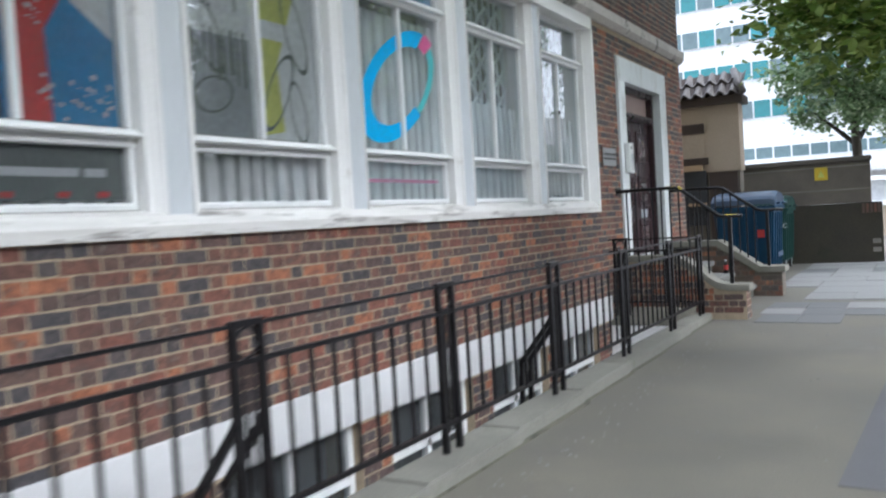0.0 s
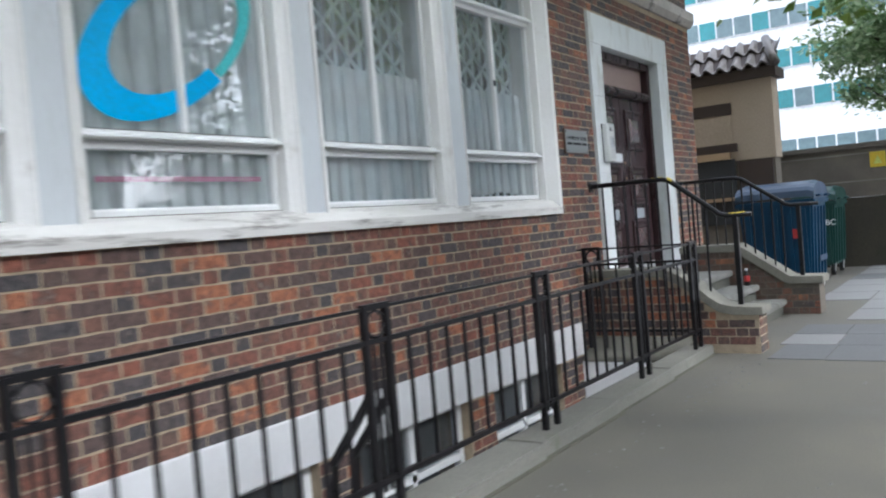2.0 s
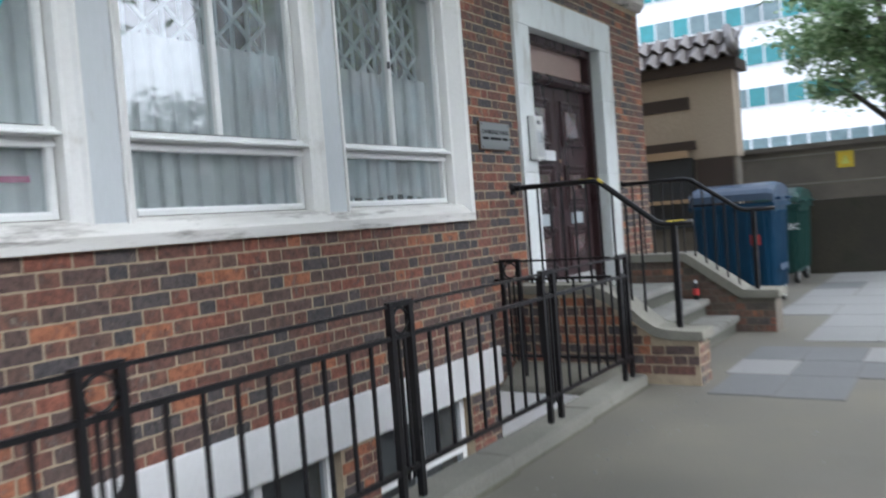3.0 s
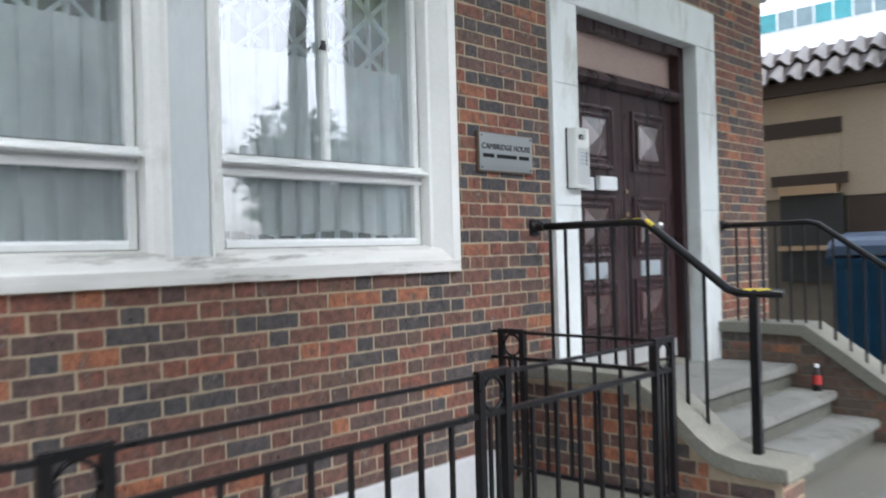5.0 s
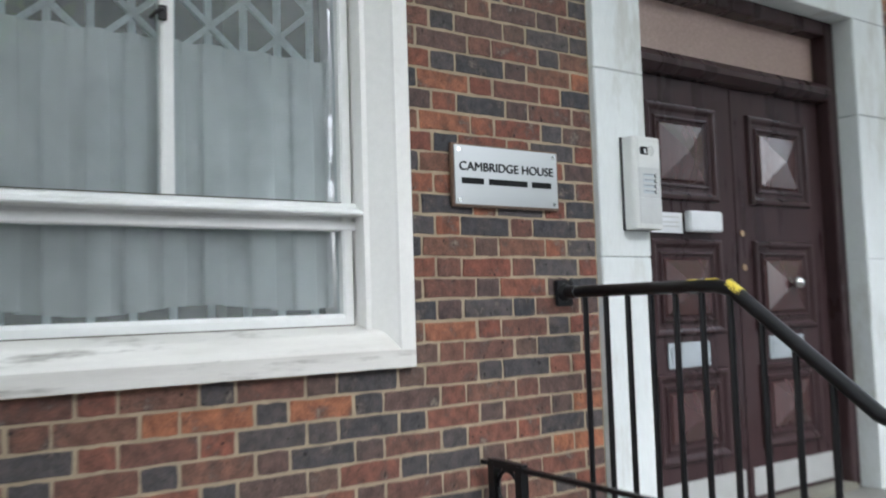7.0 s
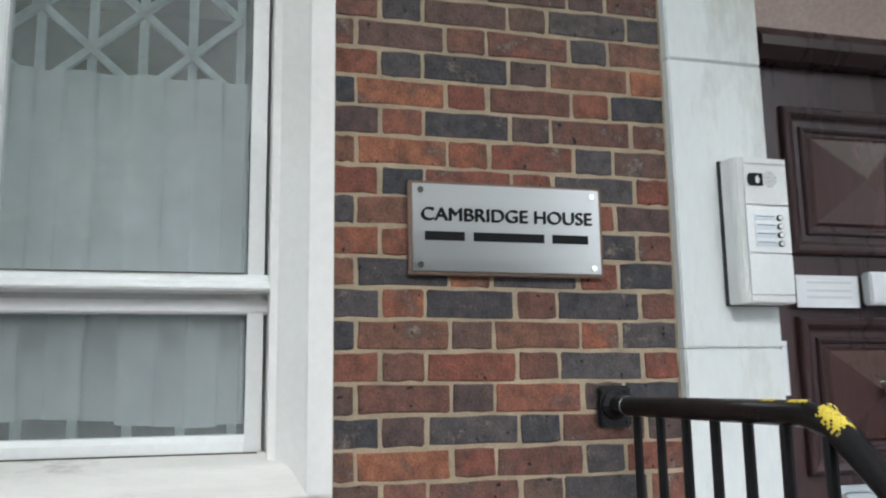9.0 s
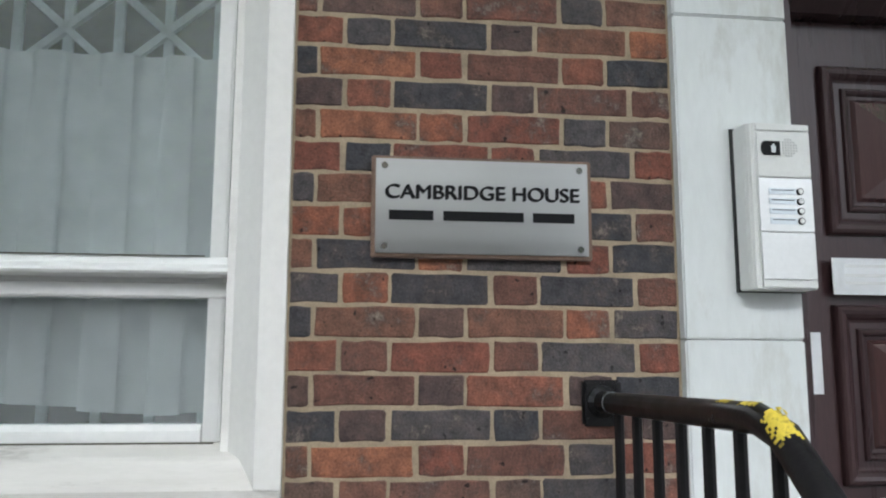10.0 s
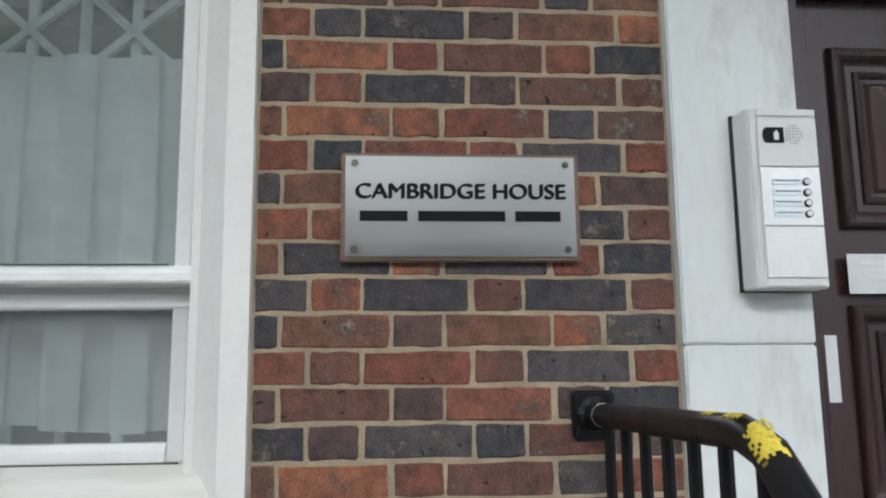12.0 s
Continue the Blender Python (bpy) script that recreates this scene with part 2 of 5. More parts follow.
M_PLATE = surface("dull_metal_plate", (0.50, 0.55, 0.58), (0.42, 0.47, 0.50), 0.32, 6, 90, 0.05, 0.001, metal=0.3, grain_by=0.15)
M_PAPER = surface("white_paper", (0.74, 0.76, 0.78), (0.66, 0.68, 0.70), 0.7, 9, 70, 0.03, 0.001, grain_by=0.15)
M_CONCRETE = surface("worn_concrete", (0.235, 0.225, 0.185), (0.15, 0.145, 0.118), 0.85, 1.8, 55, 0.3, 0.005, stain=(0.15, 0.14, 0.12), stain_scale=2.0, stain_at=0.60)
M_STEP = surface("worn_step_stone", (0.215, 0.213, 0.195), (0.13, 0.128, 0.115), 0.8, 1.7, 60, 0.25, 0.004, stain=(0.10, 0.096, 0.076), stain_scale=3.2, stain_at=0.55)
# moss, plus the shade of the upright risers put into the colour
M_RISER = surface("mossy_shaded_riser", (0.105, 0.105, 0.085), (0.060, 0.062, 0.048), 0.9, 3, 60, 0.3, 0.004, stain=(0.045, 0.048, 0.034), stain_scale=2.5, stain_at=0.56)
M_KERB = surface("kerb_stone", (0.215, 0.21, 0.18), (0.14, 0.137, 0.115), 0.85, 1.8, 60, 0.3, 0.005, stain=(0.12, 0.125, 0.09), stain_scale=2.2, stain_at=0.58)
M_GUTTER = surface("grime_and_crevice_dark", (0.125, 0.118, 0.085), (0.075, 0.072, 0.052), 0.9, 2.5, 60, 0.35, 0.005, stain=(0.04, 0.042, 0.028), stain_scale=3.0, stain_at=0.54)
M_ASPHALT = surface("pavement_asphalt", (0.140, 0.130, 0.103), (0.084, 0.079, 0.065), 0.85, 0.9, 90, 0.35, 0.004, stain=(0.098, 0.092, 0.078), stain_scale=0.8, stain_at=0.56)
M_ROAD = surface("road_asphalt", (0.10, 0.10, 0.105), (0.075, 0.075, 0.08), 0.9, 0.6, 110, 0.4, 0.004)
M_FLAG = surface("concrete_flag", (0.22, 0.22, 0.215), (0.17, 0.17, 0.167), 0.85, 1.1, 90, 0.25, 0.003, stain=(0.17, 0.17, 0.165), stain_scale=1.3, stain_at=0.6)
M_FLAG_DARK = surface("dark_concrete_flag", (0.125, 0.128, 0.128), (0.10, 0.102, 0.102), 0.85, 1.1, 90, 0.25, 0.003)
M_RENDER = surface("cream_render", (0.41, 0.335, 0.255), (0.345, 0.285, 0.215), 0.9, 1.2, 70, 0.2, 0.004, stain=(0.30, 0.25, 0.18), stain_scale=1.1, stain_at=0.62, squash=(1, 1, 0.4))
M_TILE = surface("grey_pantile", (0.135, 0.122, 0.112), (0.075, 0.066, 0.060), 0.42, 4, 70, 0.3, 0.004, stain=(0.22, 0.21, 0.2), stain_scale=7, stain_at=0.62)
M_FASCIA = surface("dark_brown_timber", (0.045, 0.028, 0.020), (0.028, 0.018, 0.014), 0.6, 3, 60, 0.2, 0.003)
M_TIMBER = surface("pale_timber_lintel", (0.42, 0.30, 0.18), (0.34, 0.23, 0.135), 0.7, 4, 60, 0.2, 0.003, squash=(0.5, 4, 4))
M_OLDWALL = surface("grimy_yard_wall", (0.185, 0.160, 0.128), (0.095, 0.083, 0.067), 0.9, 1.1, 50, 0.4, 0.006, stain=(0.065, 0.062, 0.045), stain_scale=1.0, stain_at=0.57)
M_LEDGE = surface("pale_mortar_line", (0.30, 0.275, 0.235), (0.17, 0.155, 0.13), 0.9, 2.5, 60, 0.2, 0.003)
M_FORECOURT = surface("sunlit_concrete_paving", (0.46, 0.46, 0.46), (0.38, 0.38, 0.38), 0.85, 0.5, 60, 0.2, 0.003)
M_MOSSWALL = surface("mossy_wall_foot", (0.060, 0.052, 0.036), (0.032, 0.028, 0.020), 0.95, 1.4, 45, 0.4, 0.006, stain=(0.035, 0.036, 0.022), stain_scale=1.6, stain_at=0.55)
M_BIN = surface("blue_bin_plastic", (0.004, 0.046, 0.100), (0.003, 0.036, 0.080), 0.45, 2.5, 70, 0.1, 0.003, stain=(0.012, 0.038, 0.065), stain_scale=4, stain_at=0.64, gloss=0.3)
M_BINLID = surface("faded_blue_lid", (0.04, 0.068, 0.115), (0.024, 0.048, 0.088), 0.4, 2.5, 70, 0.1, 0.003)
M_GREEN = surface("dark_green_bin_plastic", (0.010, 0.060, 0.050), (0.007, 0.042, 0.036), 0.45, 2.5, 70, 0.1, 0.003)
M_RUBBER = surface("black_rubber", (0.02, 0.02, 0.02), (0.012, 0.012, 0.012), 0.7, 8, 90, 0.1, 0.002)
M_SIGN = surface("yellow_sign", (0.72, 0.52, 0.03), (0.62, 0.44, 0.03), 0.5, 5, 60, 0.03, 0.001)
M_RED = surface("red_plastic", (0.45, 0.04, 0.035), (0.36, 0.03, 0.03), 0.4, 8, 90, 0.05, 0.001)
M_OFFICE = surface("white_office_cladding", (0.82, 0.83, 0.83), (0.76, 0.77, 0.78), 0.5, 0.15, 3, 0.05, 0.01)
M_BARK = surface("tree_bark", (0.085, 0.070, 0.052), (0.045, 0.038, 0.030), 0.9, 4, 40, 0.6, 0.02, squash=(1, 1, 0.25))
M_LEAF = leaf_material("plane_leaf", [(0.0, (0.085, 0.16, 0.024)), (0.5, (0.19, 0.285, 0.055)), (1.0, (0.36, 0.44, 0.12))])
M_LEAF_FAR = leaf_material("grey_green_leaf", [(0.0, (0.12, 0.20, 0.08)), (0.5, (0.25, 0.36, 0.18)), (1.0, (0.46, 0.54, 0.34))])
# leaf colour lowered so these trees mirror as dark silhouettes
M_LEAF_SILHOUETTE = leaf_material("silhouette_leaf", [(0.0, (0.03, 0.05, 0.03)), (0.5, (0.05, 0.08, 0.04)), (1.0, (0.09, 0.12, 0.06))])
M_CURTAIN = sheer_material("sheer_net", (0.97, 0.99, 0.985), 0.80)
M_GRILLE = surface("pale_grey_grille", (0.70, 0.77, 0.78), (0.62, 0.69, 0.70), 0.5, 5, 50, 0.05, 0.002)
# the dimness indoors is put into this plaster's colour
M_ROOM = surface("darkened_room_plaster", (0.10, 0.11, 0.11), (0.07, 0.08, 0.08), 0.9, 1, 30, 0.05, 0.003)
# the dark of unlit interiors is put into this colour
M_DARKNESS = surface("painted_unlit_interior", (0.03, 0.035, 0.04), (0.02, 0.024, 0.028), 0.5, 2, 30, 0.02, 0.002)
M_GLASS = glass_material("window_glass", (0.86, 0.97, 0.985), 2.1, 0.02, 0.20)
M_GLASS_CLEAN = glass_material("cleaner_window_glass", (0.97, 0.99, 0.99), 1.95, 0.02, 0.06)
M_GLASS_BASE = glass_material("basement_glass", (0.7, 0.75, 0.76), 1.6, 0.02, 0.05)
# both office glasses paled: haze and glare put into the colour
M_TEAL = surface("teal_office_glass", (0.03, 0.24, 0.26), (0.02, 0.17, 0.18), 0.12, 0.2, 2, 0.02, 0.002)
M_GREYGLASS = surface("grey_office_glass", (0.15, 0.215, 0.225), (0.10, 0.15, 0.16), 0.15, 0.2, 2, 0.02, 0.002)


# ---- building helpers ----
def box(bm, x0, x1, y0, y1, z0, z1):
    v = [bm.verts.new((x, y, z)) for x in (x0, x1) for y in (y0, y1) for z in (z0, z1)]
    for f in ((0, 1, 3, 2), (4, 6, 7, 5), (0, 4, 5, 1), (2, 3, 7, 6), (0, 2, 6, 4), (1, 5, 7, 3)):
        bm.faces.new([v[i] for i in f])
    return bm


def boxes(*dims):
    bm = bmesh.new()
    for d in dims:
        box(bm, *d)
    return bm


def prism(outline, axis, a, b):
    """An outline in the two axes other than axis, drawn out from a to b along it."""
    bm = bmesh.new()

    def at(p, w):
        return {"x": (w, p[0], p[1]), "y": (p[0], w, p[1]), "z": (p[0], p[1], w)}[axis]
    lo = [bm.verts.new(at(p, a)) for p in outline]
    hi = [bm.verts.new(at(p, b)) for p in outline]
    bm.faces.new(lo), bm.faces.new(hi)
    for i in range(len(outline)):
        j = (i + 1) % len(outline)
        bm.faces.new((lo[i], lo[j], hi[j], hi[i]))
    return bm


def tube(bm, points, radius, sides=10, squareness=False):
    """A bar along points; squareness gives a four-sided bar standing square to its way."""
    pts = [Vector(p) for p in points]
    n = 4 if squareness else sides
    rings = []
    for i, p in enumerate(pts):
        d = (pts[min(i + 1, len(pts) - 1)] - pts[max(i - 1, 0)]).normalized()
        ref = Vector((0, 1, 0)) if abs(d.z) > 0.9 else Vector((0, 0, 1))
        u = d.cross(ref).normalized()
        w = d.cross(u).normalized()
        r = radius[i] if isinstance(radius, (list, tuple)) else radius
        k = 1.0
        if 0 < i < len(pts) - 1:
            c = (pts[i] - pts[i - 1]).normalized().dot((pts[i + 1] - pts[i]).normalized())
            k = min(1.25, 1 / max(0.5, math.sqrt((1 + c) / 2)))
        off = math.pi / 4 if squareness else 0
        s = r * (math.sqrt(2) if squareness else 1) * k
        rings.append([bm.verts.new(p + u * s * math.cos(off + 2 * math.pi * j / n) + w * s * math.sin(off + 2 * math.pi * j / n)) for j in range(n)])
    for a, b in zip(rings, rings[1:]):
        for j in range(n):
            bm.faces.new((a[j], a[(j + 1) % n], b[(j + 1) % n], b[j]))
    bm.faces.new(rings[0]), bm.faces.new(rings[-1][::-1])
    return bm


def part(name, bm, material, parent=None, label="", bevel=0.0, smooth=False):
    """One mesh object from a bmesh, under a thing or a part, or at top level."""
    if bevel:
        bmesh.ops.bevel(bm, geom=bm.edges[:], offset=bevel, segments=2, affect="EDGES", clamp_overlap=True)
    bmesh.ops.recalc_face_normals(bm, faces=bm.faces[:])
    me = bpy.data.meshes.new(name)
    bm.to_mesh(me)
    bm.free()
    me.materials.append(material)
    if smooth:
        me.polygons.foreach_set("use_smooth", [True] * len(me.polygons))
    ob = new(name, me)
    return under(ob, parent, label)


def under(ob, parent, label=""):
    if parent:
        ob.parent = parent
        if parent.type == "EMPTY":
            ob.matrix_parent_inverse = Matrix.Translation(-parent.location)
    return tagged(ob, label)


def thing(name, place, label, category, group="", kind=""):
    ob = new(name)
    ob.empty_display_size = 0.1
    ob.location = place
    return tagged(ob, label, category, group, kind)


# ---- plan ----
W = -3.51                       # brick face of the front wall, which runs along y
BACK = -3.87
OPEN_L, OPEN_R, PITCH, WINDOWS = 8.47, 9.77, 1.68, 5
SILL_Z, HEAD_Z = 1.405, 3.76
BAND_Z0, BAND_Z1 = 3.79, 4.01
SUR_Y0, SUR_Y1 = 1.56, 9.925
DOOR_Y0, DOOR_Y1, DOOR_Z = 10.85, 13.20, 3.47
JAMB_L, JAMB_R, DOOR_HEAD = 11.147, 12.86, 3.12
CORNER_Y, ROOF_Z = 14.25, 9.0
LAND_Z, TREAD_Z, SLAB_Z = 0.55, 0.365, 0.185
STEP_Y0, STEP_Y1 = 10.47, 13.15
COURSE, PERIOD, PHASE = 0.0776, 0.350, 10.163
RAIL_X = -2.39
PIT_Z, PIT_Y0, PIT_Y1, PIT_X1 = -1.4, -4.0, 10.16, -2.53


def opening(k):
    return OPEN_L - PITCH * k, OPEN_R - PITCH * k


# ---- ground ----
def flat_sheet(name, rects, z, material, label, category="ground"):
    bm = bmesh.new()
    for x0, x1, y0, y1 in rects:
        bm.faces.new([bm.verts.new(p) for p in ((x0, y0, z), (x1, y0, z), (x1, y1, z), (x0, y1, z))])
    return tagged(part(name, bm, material), label, category, kind="structure")


flat_sheet("ground", [(PIT_X1, 400, -400, 400), (-400, PIT_X1, PIT_Y1, 400), (-400, PIT_X1, -400, PIT_Y0)], 0.0, M_ASPHALT,
           "grey-brown worn asphalt pavement beside the building", "pavement")
flat_sheet("road", [(3.2, 9.5, -200, 200)], 0.004, M_ROAD, "dark asphalt street beyond the pavement", "road")

# ---- front wall: mortar core with openings ----
core = boxes((BACK, W - 0.0026, -4, CORNER_Y, -2.0, -1.2),
             (BACK, W - 0.0026, -4, 10.86, 0.03, SILL_Z),
             (BACK, W - 0.0026, 10.86, 13.20, -1.2, 0.53),
             (BACK, W - 0.0026, 13.20, CORNER_Y, -1.2, ROOF_Z),
             (BACK, W - 0.0026, SUR_Y1, DOOR_Y0, SILL_Z, ROOF_Z),
             (BACK, W - 0.0026, DOOR_Y0, DOOR_Y1, DOOR_Z, ROOF_Z),
             (BACK, W - 0.0026, SUR_Y0, SUR_Y1, HEAD_Z, ROOF_Z),
             (BACK, W - 0.0026, -4, SUR_Y0, SILL_Z, ROOF_Z),
             (BACK, W - 0.0026, 9.70, 10.86, -1.2, 0.03),
             (BACK, W - 0.0026, -4, 1.75, -1.2, 0.03))
for k in range(WINDOWS - 1):
    box(core, BACK, W - 0.0026, opening(k + 1)[1], opening(k)[0], -1.2, 0.03)
wall_front = tagged(part("wall_front", core, M_MORTAR), "multicoloured red, brown and blue-grey brick front wall", "wall", kind="structure")
tagged(part("wall_side", boxes((-11, BACK - 0.002, CORNER_Y - 0.35, CORNER_Y - 0.012, -2, ROOF_Z)), M_MORTAR), "plain side wall round the corner", "wall", kind="structure")
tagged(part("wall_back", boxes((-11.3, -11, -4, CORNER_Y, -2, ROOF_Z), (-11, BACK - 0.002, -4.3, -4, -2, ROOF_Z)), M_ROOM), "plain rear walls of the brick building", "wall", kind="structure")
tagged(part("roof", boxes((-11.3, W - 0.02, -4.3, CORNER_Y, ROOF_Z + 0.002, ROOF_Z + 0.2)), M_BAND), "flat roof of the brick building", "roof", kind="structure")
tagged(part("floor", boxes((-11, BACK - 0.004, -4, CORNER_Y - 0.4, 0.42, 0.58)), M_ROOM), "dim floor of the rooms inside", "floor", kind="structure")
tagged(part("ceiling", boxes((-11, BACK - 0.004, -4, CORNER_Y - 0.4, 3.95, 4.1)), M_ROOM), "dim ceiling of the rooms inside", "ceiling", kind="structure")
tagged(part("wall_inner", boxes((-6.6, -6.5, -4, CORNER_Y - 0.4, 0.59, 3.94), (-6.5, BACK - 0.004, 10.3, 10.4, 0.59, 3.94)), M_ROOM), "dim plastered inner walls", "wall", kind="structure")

# string course above the windows, dirty and broken
band = prism([(W - 0.05, BAND_Z0), (W + 0.03, BAND_Z0), (W + 0.085, BAND_Z0 + 0.07), (W + 0.085, BAND_Z1 - 0.03), (W + 0.03, BAND_Z1), (W - 0.05, BAND_Z1)], "y", -4, CORNER_Y + 0.05)
tagged(part("trim", band, M_BAND), "soot-stained stone string course above the windows", "string course", kind="structure")

# white lintel band over the basement windows
tagged(part("lintel_band", boxes((W - 0.05, W + 0.022, -4, 10.2, 0.03, 0.335)), M_LINTEL, bevel=0.006), "white painted render band above basement windows", "lintel", kind="structure")

# ---- stone window surround ----
surround = thing("window_surround", (W, 5.7, SILL_Z), "off-white painted stone surround round a row of windows", "window surround", kind="structure")
part("sill", prism([(BACK, SILL_Z), (W + 0.035, SILL_Z), (W + 0.035, SILL_Z + 0.062), (W + 0.022, SILL_Z + 0.075), (W - 0.015, SILL_Z + 0.120), (W - 0.03, SILL_Z + 0.128), (W - 0.11, SILL_Z + 0.150), (BACK, SILL_Z + 0.155)], "y", SUR_Y0, SUR_Y1), M_SILL, surround, "streaked weathered sill")
part("head", boxes((BACK, W + 0.03, SUR_Y0, SUR_Y1, 3.645, HEAD_Z + 0.038)), M_STONE, surround, bevel=0.004)
JZ1 = 3.645
part("jamb", prism([(BACK, OPEN_R), (W - 0.06, OPEN_R + 0.012), (W - 0.055, OPEN_R + 0.03), (W + 0.025, SUR_Y1 - 0.063), (W + 0.035, SUR_Y1 - 0.058), (W + 0.035, SUR_Y1), (BACK, SUR_Y1)], "z", SILL_Z + 0.06, JZ1), M_STONE, surround)
for k in range(WINDOWS - 1):
    a, b = opening(k + 1)[1], opening(k)[0]
    for e, f, g in ((a, 1, a + 0.098), (b, -1, b - 0.098)):
        part("mullion_pier", prism([(BACK, e), (W - 0.06, e + f * 0.01), (W - 0.055, e + f * 0.035), (W - 0.03, e + f * 0.07), (W - 0.006, e + f * 0.086), (W - 0.006, g - f * 0.002), (BACK, g - f * 0.002)], "z", SILL_Z + 0.10, JZ1), M_STONE, surround)
    part("pier_panel", boxes((BACK, W - 0.018, a + 0.0985, b - 0.0985, SILL_Z + 0.10, JZ1)), M_PIER, surround, "blue-grey painted pier panel", bevel=0.003)
a = opening(WINDOWS - 1)[0]
part("jamb", prism([(BACK, SUR_Y0), (W + 0.035, SUR_Y0), (W + 0.035, SUR_Y0 + 0.06), (W - 0.055, a - 0.04), (W - 0.06, a - 0.015), (BACK, a)], "z", SILL_Z + 0.06, JZ1), M_STONE, surround)


# ---- windows ----
def pane(parent, x, y0, y1, z0, z1, mat, label=""):
    """A sheet of glass that faces the street."""
    me = bpy.data.meshes.new("pane")
    me.from_pydata([(x, y0, z0), (x, y1, z0), (x, y1, z1), (x, y0, z1)], [], [(0, 1, 2, 3)])
    me.materials.append(mat)
    ob = under(new("pane", me), parent, label)
    ob.visible_shadow = False
    return ob


def window(k):
    y0, y1 = opening(k)
    ym, z0, z1 = (y0 + y1) / 2, SILL_Z + 0.148, 3.645
    f0, f1 = W - 0.19, W - 0.125
    w = thing(f"window_{k + 1}", (W - 0.15, ym, z0), "white-framed window with grimy panes and drawn net curtain", "window", "windows of the front", "structure")
    for a, b in ((y0, y0 + 0.04), (y1 - 0.04, y1)):
        part("window_frame", boxes((f0, f1, a, b, z0, z1)), M_FRAME, w, bevel=0.005)
    part("window_frame", prism([(f0, z0), (f1 + 0.012, z0), (f1 + 0.010, z0 + 0.030), (f1, z0 + 0.044), (f0, z0 + 0.044)], "y", y0 + 0.041, y1 - 0.041), M_FRAME, w)
    part("window_frame", boxes((f0, f1, y0 + 0.041, y1 - 0.041, z1 - 0.05, z1)), M_FRAME, w, bevel=0.005)
    # lower transom: bottom rail, shadow gap, projecting drip bar, sash rail
    part("transom", prism([(f0, 1.893), (f1, 1.893), (f1 + 0.004, 1.898), (f1 + 0.004, 1.926), (f1 - 0.014, 1.930), (f1 - 0.014, 1.941), (f1 + 0.058, 1.944), (f1 + 0.062, 1.950), (f1 + 0.058, 1.957), (f1 + 0.018, 1.972), (f1 + 0.008, 1.990), (f0, 1.991)], "y", y0 + 0.003, y1 + 0.012), M_FRAME, w)
    part("transom", prism([(f0, 3.155), (f1 + 0.012, 3.155), (f1 + 0.012, 3.19), (f1 + 0.05, 3.2), (f1 + 0.05, 3.215), (f1 + 0.01, 3.25), (f0, 3.25)], "y", y0 + 0.003, y1 + 0.012), M_FRAME, w)
    part("mullion", boxes((f0 + 0.003, f1 - 0.003, ym - 0.021, ym + 0.021, 1.991, 3.155)), M_FRAME, w, bevel=0.005)
    part("grime_line", boxes((f1 + 0.0125, f1 + 0.020, y0 + 0.01, y1 - 0.01, z0 - 0.004, z0 + 0.0045)), M_GUTTER, w)
    part("grime_line", boxes((f1 + 0.0085, f1 + 0.013, y0 + 0.05, y1 - 0.05, 1.9905, 1.9935)), M_GUTTER, w)
    g = W - 0.16
    for a, b, c, d in ((y0 + 0.041, y1 - 0.041, z0 + 0.044, 1.893), (y0 + 0.041, ym - 0.021, 1.991, 3.155), (ym + 0.021, y1 - 0.041, 1.991, 3.155), (y0 + 0.041, y1 - 0.041, 3.25, z1 - 0.05)):
        pane(w, g, a, b, c, d, M_GLASS_CLEAN if k > 2 else M_GLASS, "reflecting glass" if k > 2 else "grimy reflecting glass")
    return w


def curtain(k, z0, z1):
    y0, y1 = opening(k)
    bm, rows, rng = bmesh.new(), [], random.Random(31 + k)
    n, ph = 280, rng.uniform(0, 6)
    ya = y0 + 0.03
    for z in np.linspace(z0, z1, 5):
        row = []
        for i in range(n + 1):
            y = ya + (y1 - 0.03 - ya) * i / n
            q = y * 46 + ph + 1.3 * math.sin(y * 7 + k)
            full = 0.35 if z == z1 else 1.0
            d = (0.034 * math.sin(q) + 0.004 * math.sin(y * 131 + ph)) * full
            fold = 0.020 * full * math.sin(2 * q)
            row.append(bm.verts.new((W - 0.226 + d, y - fold, z + (0.014 * math.sin(y * 9 + k) if z == z0 else 0))))
        rows.append(row)
    for a, b in zip(rows, rows[1:]):
        for i in range(n):
            bm.faces.new((a[i], a[i + 1], b[i + 1], b[i]))
    ob = part("net_curtain", bm, M_CURTAIN, smooth=True)
    return tagged(ob, "greyish white pleated net curtain hung behind the window", "curtain", "window curtains")


def grille(k):
    y0, y1 = opening(k)
    g = thing("window_grille", (W - 0.3, (y0 + y1) / 2, SILL_Z + 0.155), "pale folding security grille with diamond lattice behind glass", "security grille", "window grilles")
    x, step = W - 0.305, 0.130
    bars = [y1 - 0.46 + step * (i - 6) for i in range(10)]
    for y in bars:
        part("bar", boxes((x - 0.012, x + 0.012, y - 0.012, y + 0.012, SILL_Z + 0.158, 3.64)), M_GRILLE, g, bevel=0.003)
    for a, b in zip(bars, bars[1:]):
        for j in range(10):
            z = 2.387 + 0.115 * j
            lo, hi = (z, z + 0.115) if (bars.index(a) + j) % 2 == 0 else (z + 0.115, z)
            part("lattice_bar", tube(bmesh.new(), [(x + 0.02, a, lo), (x + 0.02, b, hi)], 0.010, squareness=True), M_GRILLE, g)
    return g


for k in range(WINDOWS):
    window(k)
    curtain(k, 1.628 if k == 0 else 1.582, (2.53, 2.53, 3.1, 2.0, 1.9)[k])
for k in (0, 1):
    grille(k)

